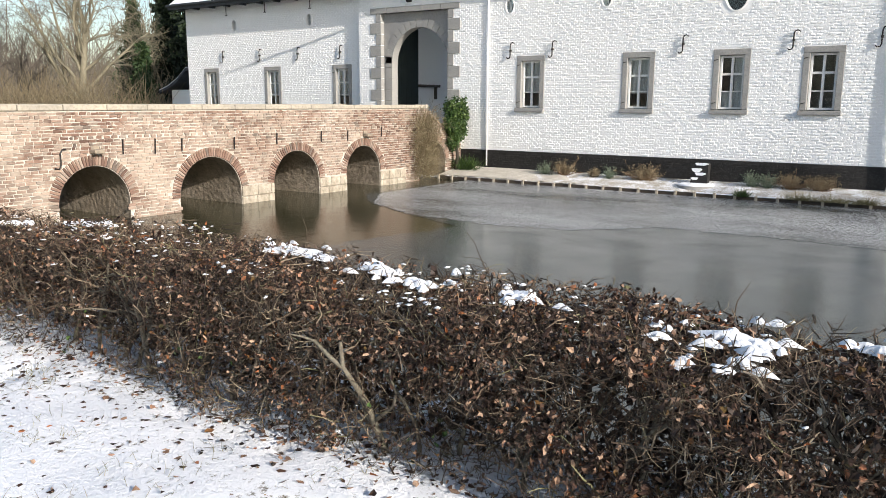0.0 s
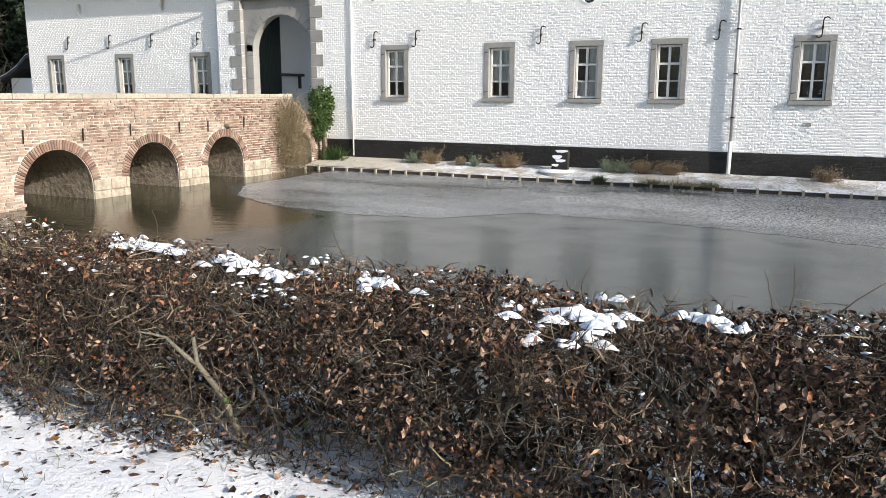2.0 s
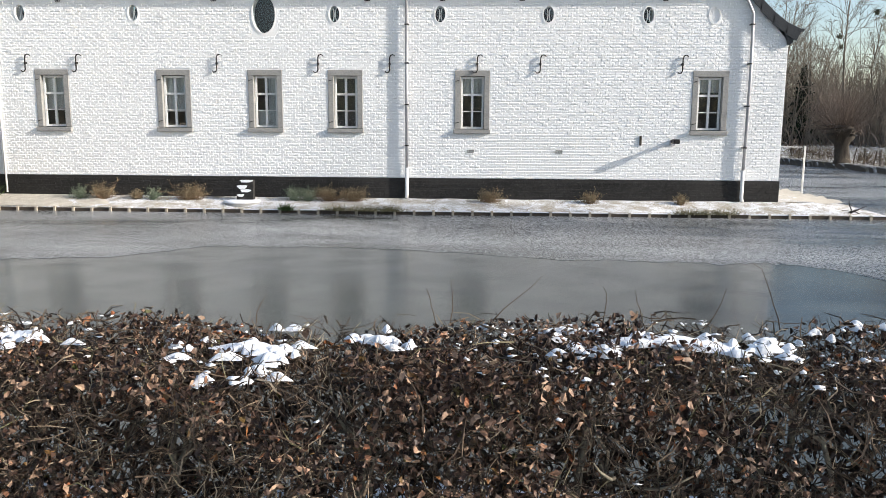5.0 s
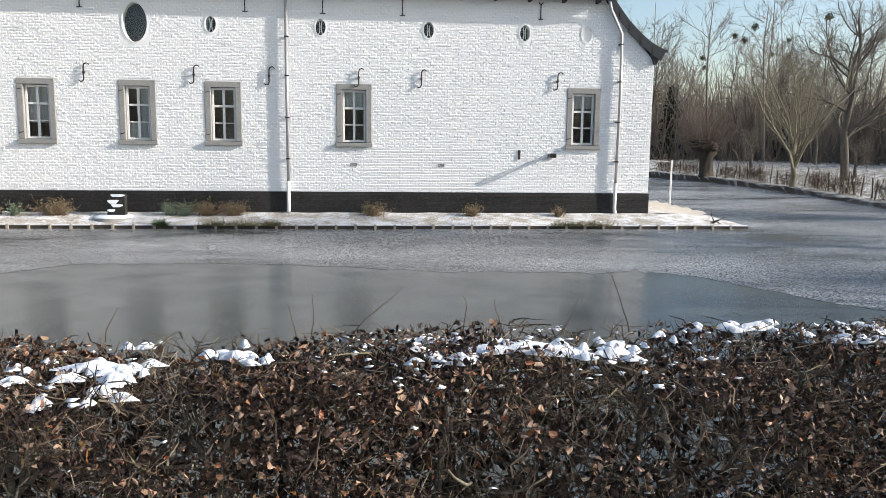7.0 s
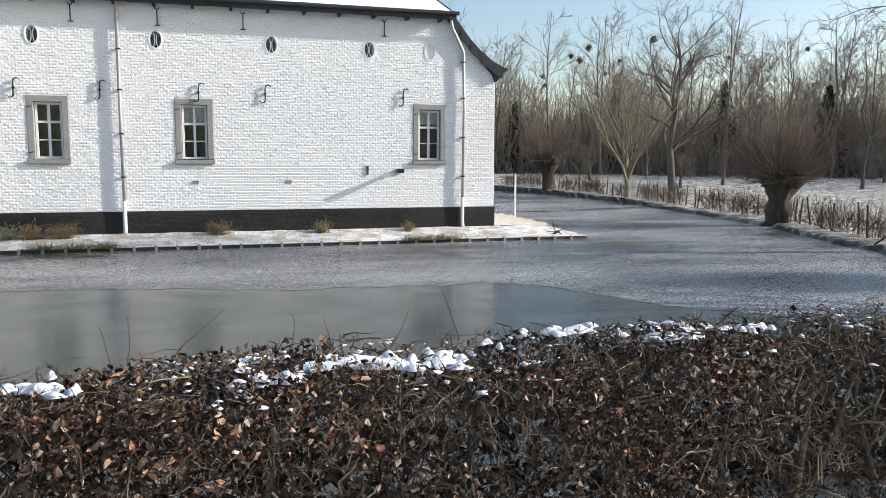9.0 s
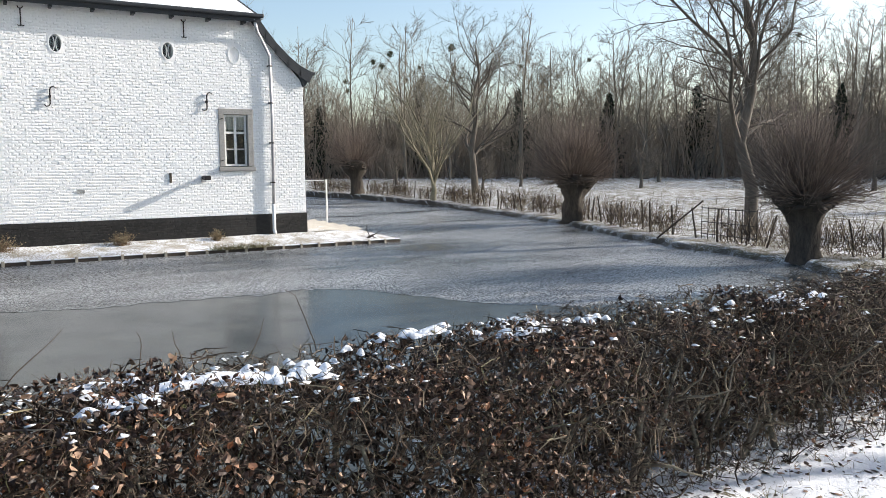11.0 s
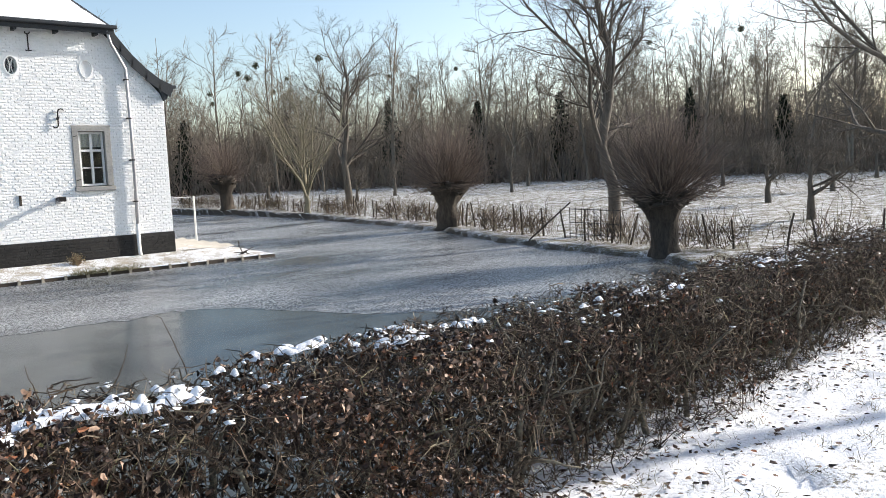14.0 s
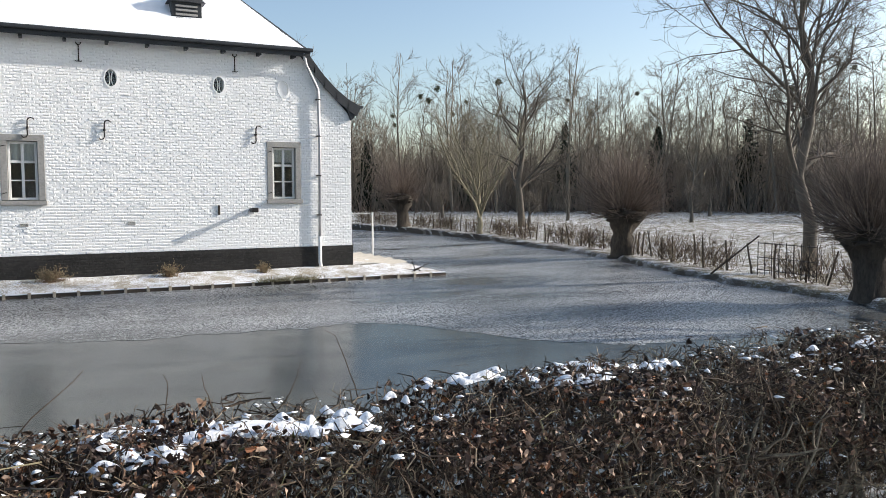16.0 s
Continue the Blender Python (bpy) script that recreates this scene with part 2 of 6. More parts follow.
M_GRASSBLADE = random_tone("winter_grass", [(0.0, (0.11, 0.105, 0.045)), (0.6, (0.24, 0.215, 0.11)), (1.0, (0.42, 0.37, 0.25))], 0.8, 60.0, 0.001)

# ---- mesh helpers ----
rng = np.random.default_rng(7)


def mesh(name, verts, faces, mat, smooth=False):
    me = bpy.data.meshes.new(name)
    verts = np.asarray(verts, dtype=np.float32)
    if isinstance(faces, np.ndarray):
        k = faces.shape[1]
        me.vertices.add(len(verts))
        me.vertices.foreach_set("co", verts.ravel())
        me.loops.add(faces.size)
        me.loops.foreach_set("vertex_index", faces.astype(np.int32).ravel())
        me.polygons.add(len(faces))
        me.polygons.foreach_set("loop_start", np.arange(len(faces), dtype=np.int32) * k)
        me.update(calc_edges=True)
    else:
        me.from_pydata([tuple(map(float, v)) for v in verts], [], faces)
    me.polygons.foreach_set("use_smooth", [bool(smooth)] * len(me.polygons))
    me.materials.append(mat)
    me.update()
    return me


def thing(name, label, category="", group="", kind="", at=(0, 0, 0), me=None):
    ob = new(name, me)
    ob.location = at
    return tagged(ob, label, category, group, kind)


def part(name, me, parent, label="", kind="", at=None):
    ob = new(name, me)
    ob.parent = parent
    if at is not None:
        ob.location = at
    return tagged(ob, label, kind=kind)


BOX = np.array([(-1, -1, -1), (1, -1, -1), (1, 1, -1), (-1, 1, -1), (-1, -1, 1), (1, -1, 1), (1, 1, 1), (-1, 1, 1)], float)
BOXF = np.array([(0, 3, 2, 1), (4, 5, 6, 7), (0, 1, 5, 4), (1, 2, 6, 5), (2, 3, 7, 6), (3, 0, 4, 7)])


class Geo:
    """Collects pieces of one mesh."""

    def __init__(self):
        self.v, self.f, self.n = [], [], 0

    def add(self, verts, faces):
        self.f += [tuple(int(i) + self.n for i in f) for f in faces]
        self.v += [tuple(map(float, p)) for p in verts]
        self.n += len(verts)
        return self

    def box(self, x0, x1, y0, y1, z0, z1, bevel=0.0):
        c, h = np.array([(x0 + x1) / 2, (y0 + y1) / 2, (z0 + z1) / 2]), np.array([x1 - x0, y1 - y0, z1 - z0]) / 2
        if bevel <= 0:
            return self.add(c + BOX * h, BOXF)
        bm = bmesh.new()
        bmesh.ops.create_cube(bm, size=1.0)
        for v in bm.verts:
            v.co = Vector((v.co.x * 2 * h[0], v.co.y * 2 * h[1], v.co.z * 2 * h[2]))
        bmesh.ops.bevel(bm, geom=bm.edges[:], offset=min(bevel, 0.45 * 2 * h.min()), segments=2, affect="EDGES", profile=0.5)
        bm.verts.index_update()
        self.add([np.array(v.co) + c for v in bm.verts], [[v.index for v in f.verts] for f in bm.faces])
        bm.free()
        return self

    def tube(self, pts, radii, sides=8, cap=True):
        v, f = tubes([np.asarray(pts, float)], [np.asarray(radii, float)], sides)
        n = self.n
        self.add(v, f)
        if cap:
            self.f.append(tuple(range(n + sides - 1, n - 1, -1)))
            self.f.append(tuple(range(self.n - sides, self.n)))
        return self

    def extrude(self, outline, axis, lo, hi):
        """A closed outline (pairs) pushed along an axis 'x' or 'y'."""
        k = len(outline)
        pts = [((lo, a, b) if axis == "x" else (a, lo, b)) for a, b in outline] + [((hi, a, b) if axis == "x" else (a, hi, b)) for a, b in outline]
        faces = [tuple(range(k)), tuple(range(2 * k - 1, k - 1, -1))] + [(i, k + i, k + (i + 1) % k, (i + 1) % k) for i in range(k)]
        return self.add(pts, faces)

    def mesh(self, name, mat, smooth=False):
        me = mesh(name, self.v, self.f, mat, smooth)
        bm = bmesh.new()
        bm.from_mesh(me)
        bmesh.ops.recalc_face_normals(bm, faces=bm.faces)
        bm.to_mesh(me)
        bm.free()
        return me


def tubes(paths, radii, sides=3):
    """Many tubes at once; every path has the same number of points."""
    P, R = np.stack(paths), np.stack(radii)
    m, k, _ = P.shape
    T = np.gradient(P, axis=1)
    T /= np.linalg.norm(T, axis=2, keepdims=True) + 1e-9
    ref = np.where(np.abs(T[:, :1, 2:3]) > 0.8, np.array([1.0, 0.0, 0.0]), np.array([0.0, 0.0, 1.0]))
    U = np.cross(T, np.broadcast_to(ref, T.shape))
    U /= np.linalg.norm(U, axis=2, keepdims=True) + 1e-9
    W = np.cross(T, U)
    a = np.arange(sides) * 2 * np.pi / sides
    V = P[:, :, None] + R[:, :, None, None] * (np.cos(a)[:, None] * U[:, :, None] + np.sin(a)[:, None] * W[:, :, None])
    idx = np.arange(m * k * sides).reshape(m, k, sides)
    nxt = np.roll(idx, -1, axis=2)
    F = np.stack([idx[:, :-1], nxt[:, :-1], nxt[:, 1:], idx[:, 1:]], axis=-1).reshape(-1, 4)
    return V.reshape(-1, 3), F


def boxes(centres, halves, jitter=0.0):
    """Many boxes at once, with slightly uneven corners."""
    V = centres[:, None] + BOX[None] * halves[:, None]
    V = V + rng.normal(0, 1, V.shape) * jitter
    F = (np.arange(len(centres))[:, None, None] * 8 + BOXF[None]).reshape(-1, 4)
    return V.reshape(-1, 3), F


def unit(a):
    return a / (np.linalg.norm(a, axis=-1, keepdims=True) + 1e-9)


def leaves(centres, size, spread=0.5, up=0.3, wide=0.62):
    """Folded, curled leaves with a midrib: eight corners and six faces each."""
    m = len(centres)
    d = unit(rng.normal(0, 1, (m, 3)) + np.array([0, 0, -up]))
    s = unit(np.cross(d, rng.normal(0, 1, (m, 3))))
    nrm = np.cross(d, s)
    L = size * rng.uniform(0.6, 1.25, (m, 1))
    curl, fold = rng.uniform(-0.25, 0.35, (m, 1)) * L, rng.uniform(0.05, 0.3, (m, 1)) * L
    w = wide * L * rng.uniform(0.7, 1.1, (m, 1)) / 2
    pts = [centres, centres + d * L * 0.35 + nrm * curl * 0.3, centres + d * L * 0.7 + nrm * curl * 0.7, centres + d * L + nrm * curl * 1.4,
           centres + d * L * 0.3 + s * w + nrm * fold, centres + d * L * 0.68 + s * w * 0.8 + nrm * (fold + curl * 0.6),
           centres + d * L * 0.3 - s * w + nrm * fold, centres + d * L * 0.68 - s * w * 0.8 + nrm * (fold + curl * 0.6)]
    V = np.stack(pts, axis=1)
    V = V + rng.normal(0, 1, V.shape) * (0.07 * L)[:, None]
    tri = np.array([(0, 1, 4), (1, 2, 5), (1, 5, 4), (2, 3, 5), (0, 6, 1), (6, 7, 2), (6, 2, 1), (7, 3, 2)])
    F = (np.arange(m)[:, None, None] * 8 + tri[None]).reshape(-1, 3)
    return V.reshape(-1, 3), F


def bent(starts, dirs, lengths, k=4, wob=0.25, lift=0.0):
    """Crooked twig paths."""
    m = len(starts)
    d, p, out = unit(dirs), starts.copy(), [starts]
    for _ in range(k - 1):
        d = unit(d + rng.normal(0, wob, (m, 3)) + np.array([0, 0, lift]))
        p = p + d * (lengths / (k - 1))[:, None]
        out.append(p)
    return np.stack(out, axis=1)

# ---- ground and water ----
WATER = 0.10


def poly_distance(X, Y, poly):
    """Signed distance to a closed outline, negative inside."""
    P = np.array(poly, float)
    Q = np.roll(P, -1, axis=0)
    best, inside = np.full(X.shape, 1e9), np.zeros(X.shape, bool)
    for (ax, ay), (bx, by) in zip(P, Q):
        ex, ey = bx - ax, by - ay
        t = np.clip(((X - ax) * ex + (Y - ay) * ey) / (ex * ex + ey * ey), 0, 1)
        best = np.minimum(best, np.hypot(X - ax - t * ex, Y - ay - t * ey))
        cross = (ay > Y) != (by > Y)
        inside ^= cross & (X < ex * (Y - ay) / (ey if abs(ey) > 1e-9 else 1e-9) + ax)
    return np.where(inside, -best, best)


MOAT = [(-90, 2.9), (9, 2.9), (12.5, 4.0), (15.2, 7.6), (16.6, 10), (17.2, 15.0), (18.3, 19.0), (19.9, 23), (20.9, 31), (21.8, 37.5), (21.3, 47), (19.6, 53), (14, 60), (-40, 66), (-90, 60)]
ISLAND = [(-15.9, 20.62), (11.1, 20.62), (11.5, 23), (11.7, 27), (11.9, 50), (-34, 50), (-34, 20.8)]


def soft(a):
    a = np.clip(a, 0, 1)
    return a * a * (3 - 2 * a)


def wavy(X, Y, s):
    return (np.sin(X * s + 1.3 * np.sin(Y * s * 0.7)) + np.sin(Y * s * 1.3 + 1.7 * np.sin(X * s * 0.6 + 2)) + np.sin((X + Y) * s * 2.1 + 1.0) * 0.5) / 2.5


def land(X, Y):
    d = np.maximum(poly_distance(X, Y, MOAT) + 0.18 * wavy(X, Y, 1.7), -poly_distance(X, Y, ISLAND))
    near = soft((6.0 - Y) / 3.0) * soft((24 - X) / 10.0)
    level = 0.25 + 0.70 * near + 0.14 * soft(d / 6.0) * (1 - near) + 0.35 * soft((np.hypot(X, Y) - 25) / 50) * (1 - near)
    level = level + 0.035 * wavy(X, Y, 0.8) * (1 - 0.6 * near) + 0.012 * wavy(X, Y, 6.0)
    level = level + 5.0 * soft((np.hypot(X, Y) - 110) / 160)
    level = np.where(poly_distance(X, Y, ISLAND) < 0, 0.14, level)
    rise = soft(d / np.where(near > 0.5, 0.9, 0.3))
    return np.where(d > 0, 0.04 + (level - 0.04) * rise, np.maximum(0.04 + d * 0.5, -0.7))


def grade(parts):
    return np.unique(np.concatenate([np.arange(a, b, s) for a, b, s in parts]))


gx = grade([(-1600, -200, 100), (-200, -40, 8), (-40, -10, 0.8), (-10, 12, 0.08), (12, 26, 0.16), (26, 60, 0.8), (60, 200, 8), (200, 1601, 100)])
gy = grade([(-1000, -60, 100), (-60, -8, 4), (-8, -2, 0.4), (-2, 4, 0.08), (4, 28, 0.25), (28, 60, 0.5), (60, 220, 6), (220, 1601, 100)])
GX, GY = np.meshgrid(gx, gy)
GZ = land(GX, GY)
# trodden hollows in the snow beside the hedge
for _ in range(420):
    cx, cy = rng.uniform(-8, 14), rng.uniform(-1.6, 1.2)
    r = rng.uniform(0.07, 0.18)
    GZ = GZ - rng.uniform(0.02, 0.06) * np.exp(-((GX - cx) ** 2 + ((GY - cy) * 1.3) ** 2) / (r * r))
ids = np.arange(GX.size).reshape(GX.shape)
quads = np.stack([ids[:-1, :-1], ids[:-1, 1:], ids[1:, 1:], ids[1:, :-1]], axis=-1).reshape(-1, 4)
thing("ground", "thin snow lying over winter grass", "ground", kind="structure",
      me=mesh("ground", np.stack([GX.ravel(), GY.ravel(), GZ.ravel()], 1), quads, M_GROUND, True))


def sheet(name, quads, z, mat, label):
    """A flat sheet from four-cornered pieces laid edge to edge."""
    v = [(x, y, z) for q in quads for x, y in q]
    f = [tuple(range(4 * i, 4 * i + 4)) for i in range(len(quads))]
    me = mesh(name, v, f, mat)
    bm = bmesh.new()
    bm.from_mesh(me)
    bmesh.ops.remove_doubles(bm, verts=bm.verts[:], dist=0.0005)
    bm.normal_update()
    for face in bm.faces:
        if face.normal.z < 0:
            face.normal_flip()
    bm.to_mesh(me)
    bm.free()
    return thing(name, label, "ice" if "ice" in name else "water", kind="structure", me=me)


def ragged(points, ax_amp, ay_amp, sub=14):
    out = []
    for (ax, ay), (bx, by) in zip(points[:-1], points[1:]):
        for i in range(sub):
            t = i / sub
            out.append((ax + (bx - ax) * t + rng.normal(0, ax_amp), ay + (by - ay) * t + rng.normal(0, ay_amp)))
    return out + [points[-1]]


sheet("water", [[(-95, 0), (60, 0), (60, 75), (-95, 75)]], WATER, M_WATER, "dark olive moat water with brown reflections")
edge_ice = ragged([(-10.4, 2.0), (-9.9, 8.9), (-9.5, 10.6), (-9.2, 12.0), (-11.2, 12.9), (-13.0, 13.8), (-14.6, 15.4)], 0.06, 0.0)
sheet("ice_smooth", [[a, (60, a[1]), (60, b[1]), b] for a, b in zip(edge_ice[:-1], edge_ice[1:])] + [[(-14.6, 15.4), (60, 15.4), (60, 24), (-14.6, 24)], [(8, 24), (60, 24), (60, 64), (8, 64)]], WATER + 0.004, M_ICE, "smooth grey ice on the moat with blurred reflections")
edge_frost = ragged([(-14.4, 15.8), (-13.0, 13.85), (-11.2, 12.9), (-9.8, 12.75), (-8.9, 12.6), (-7.0, 12.95), (-5.7, 14.4), (-3.5, 14.5), (-1.6, 14.3), (1.5, 13.4), (4.7, 13.1), (5.4, 13.35),
                     (6.4, 12.7), (7.7, 10.1), (9.0, 8.9), (10.8, 8.7), (13.5, 8.0), (15.0, 6.5)], 0.0, 0.06)
sheet("ice_frosted", [[a, b, (b[0], 24 if a[0] < 8 else 64), (a[0], 24 if a[0] < 8 else 64)] for a, b in zip(edge_frost[:-1], edge_frost[1:])] + [[(15.0, 6.5), (40, 6.5), (40, 64), (15, 64)]], WATER + 0.008, M_FROST, "rough frosted ice speckled with white")

# ---- brickwork ----
def wall_with_holes(g, x0, x1, z0, z1, holes, y0, y1):
    """Blocks of a wall in the plane of x and z, leaving the holes (x0, x1, z0, z1) open."""
    levels = sorted({z0, z1, *[z for h in holes for z in h[2:] if z0 < z < z1]})
    for a, b in zip(levels[:-1], levels[1:]):
        cut = sorted((h[0], h[1]) for h in holes if h[2] < b - 1e-6 and h[3] > a + 1e-6)
        x = x0
        for c, d in cut:
            if c > x:
                g.box(x, c, y0, y1, a, b)
            x = max(x, d)
        if x < x1:
            g.box(x, x1, y0, y1, a, b)
    return g


def brick_rows(u0, u1, z0, z1, course, length, joint, holes, limit=None, even=False):
    """Centres and half sizes (u, z) of bricks laid in bond, cut at the holes."""
    C, S, row, z = [], [], 0, z0
    while z + course * 0.9 < z1:
        za, zb = z + joint / 2, z + course - joint / 2
        u = u0 - (0 if even else rng.uniform(0, length)) - (length / 2 if row % 2 else 0)
        top = limit(zb) if limit else u1
        cut = [(h[0], h[1]) for h in holes if h[2] < zb and h[3] > za]
        while u < top:
            L = length if even else length * rng.uniform(0.86, 1.1) * (0.5 if rng.random() < 0.22 else 1.0)
            spans = [(max(u, u0), min(u + L - joint, top))]
            for c, d in cut:
                spans = [s for a, b in spans for s in ((a, min(b, c)), (max(a, d), b)) if s[1] - s[0] > 0.025]
            for a, b in spans:
                if b - a > 0.025:
                    C.append(((a + b) / 2, (za + zb) / 2))
                    S.append(((b - a) / 2, (zb - za) / 2))
            u += L
        z += course
        row += 1
    return np.array(C), np.array(S)


def wall_bricks(C, S, y, proud, depth=0.03, soft_edge=0.0):
    """The bricks of a wall that faces -y, each set in or out a little and tilted."""
    k = len(C)
    out = rng.normal(0, proud, k)
    cent = np.stack([C[:, 0], y + depth / 2 - np.abs(out), C[:, 1]], 1)
    half = np.stack([S[:, 0], np.full(k, depth / 2), S[:, 1]], 1)
    V, F = boxes(cent, half, 0.0)
    V = V.reshape(k, 8, 3)
    V[:, :, 0] += rng.normal(0, 0.009, (k, 8))
    V[:, :, 2] += rng.normal(0, 0.0045, (k, 8))
    V[:, [0, 1, 4, 5], 1] += rng.normal(0, proud * 0.6, (k, 4))
    V[:, [0, 1], 2] += 0.003 + soft_edge * 0.45
    V[:, [4, 5], 2] -= 0.003 + soft_edge * 0.45
    V[:, [0, 4], 0] += soft_edge
    V[:, [1, 5], 0] -= soft_edge
    F = F.reshape(k, 6, 4)[:, [0, 1, 2, 3, 5]].reshape(-1, 4)
    return V.reshape(-1, 3), F


Y0 = 22.0
WIN_W, WIN_LO, WIN_HI = 1.03, 2.38, 4.22
WINDOWS = [-13.475, -9.74, -6.96, -4.55, -0.775, 6.15]
OVALS = [(-13.8, 5.86), (-10.35, 5.86), (-4.33, 5.82), (-1.22, 5.82), (1.93, 5.81), (4.8, 5.79)]
BIG_OVAL, BLIND_OVAL = (-6.43, 5.82), (6.68, 5.79)
GATE = (-19.35, -16.3, 1.5, 5.92)
holes = [(x, x + WIN_W, WIN_LO, WIN_HI) for x in WINDOWS] + [(x - 0.19, x + 0.19, z - 0.27, z + 0.27) for x, z in OVALS + [BLIND_OVAL]]
holes += [(BIG_OVAL[0] - 0.42, BIG_OVAL[0] + 0.42, BIG_OVAL[1] - 0.62, BIG_OVAL[1] + 0.62), GATE]
EAST, EAVE = 8.8, 6.85


def gable_limit(z):
    return EAST if z < 5.05 else EAST - (z - 5.05) * 1.65 / 1.85


g = Geo()
back_holes = [h if h[2] < 5 else (h[0] + 0.03, h[1] - 0.03, h[2] + 0.035, h[3] - 0.035) for h in holes]
wall_with_holes(g, -20.45, 7.12, 1.05, EAVE, back_holes, Y0 + 0.003, Y0 + 0.45)
g.box(7.12, EAST, Y0 + 0.003, Y0 + 0.45, 1.05, 5.05)
g.extrude([(7.12, 5.05), (EAST, 5.05), (7.15, EAVE), (7.12, EAVE)], "y", Y0 + 0.003, Y0 + 0.45)
g.box(EAST - 0.4, EAST, Y0 + 0.45, 48, 0.3, 5.05)
g.box(-31.1, -30.7, Y0 + 0.7, 48, 0.3, EAVE)
g.box(-30.7, EAST - 0.4, 47.6, 48, 0.3, EAVE)
wall_south = thing("wall_south", "white limewashed brick facade above the moat", "wall", kind="structure", me=g.mesh("wall_south", M_WHITE))

C, S = brick_rows(-20.45, EAST, 1.05, EAVE, 0.078, 0.165, 0.010, holes, gable_limit, True)
near = (np.abs(C[:, 0] - 2.0) < 1.75) & (C[:, 1] > 1.1) & (C[:, 1] < 2.35)
V, F = wall_bricks(C[~near], S[~near], Y0 - 0.004, 0.0055, soft_edge=0.016)
part("brickwork", mesh("brickwork", V, F, M_WHITE), wall_south, kind="stuff")
WHITE_PIECES = (C[near], S[near])

g = Geo().box(-20.45, EAST + 0.03, Y0 - 0.02, Y0 + 0.5, 0.05, 1.045)
g.box(EAST - 0.3, EAST + 0.03, Y0 + 0.5, 48, 0.05, 1.045)
plinth = thing("plinth", "black tarred brick plinth along the facade foot", "plinth", kind="structure", me=g.mesh("plinth", M_TAR))
C, S = brick_rows(-20.45, EAST + 0.02, 0.32, 1.04, 0.073, 0.215, 0.012, [])
V, F = wall_bricks(C, S, Y0 - 0.028, 0.0018)
part("plinth_bricks", mesh("plinth_bricks", V, F, M_TAR), plinth, kind="stuff")

# the lower wing, set back a little
WING_Y = 22.25
WING_WIN = [-29.95, -26.0, -22.06]
WING_OVAL = [(-27.8, 5.93), (-23.3, 5.93)]
wing_holes = [(x, x + 1.0, 2.32, 4.14) for x in WING_WIN] + [(x - 0.19, x + 0.19, z - 0.27, z + 0.27) for x, z in WING_OVAL]
g = wall_with_holes(Geo(), -31.1, -20.45, 0.1, 7.0, [h if h[2] < 5 else (h[0] + 0.03, h[1] - 0.03, h[2] + 0.035, h[3] - 0.035) for h in wing_holes], WING_Y + 0.003, WING_Y + 0.45)
wall_wing = thing("wall_wing", "white limewashed brick wall of the farther wing", "wall", kind="structure", me=g.mesh("wall_wing", M_WHITE))
C, S = brick_rows(-31.1, -20.47, 1.05, 7.0, 0.078, 0.165, 0.010, wing_holes, None, True)
V, F = wall_bricks(C, S, WING_Y - 0.004, 0.0055, soft_edge=0.016)
part("brickwork", mesh("wing_brickwork", V, F, M_WHITE), wall_wing, kind="stuff")

# ---- windows ----
def frame_bars(g, x0, x1, z0, z1, w, y0, y1, bevel=0.006):
    g.box(x0, x0 + w, y0, y1, z0, z1, bevel)
    g.box(x1 - w, x1, y0, y1, z0, z1, bevel)
    g.box(x0 + w, x1 - w, y0, y1, z1 - w, z1, bevel)
    g.box(x0 + w, x1 - w, y0, y1, z0, z0 + w, bevel)
    return g


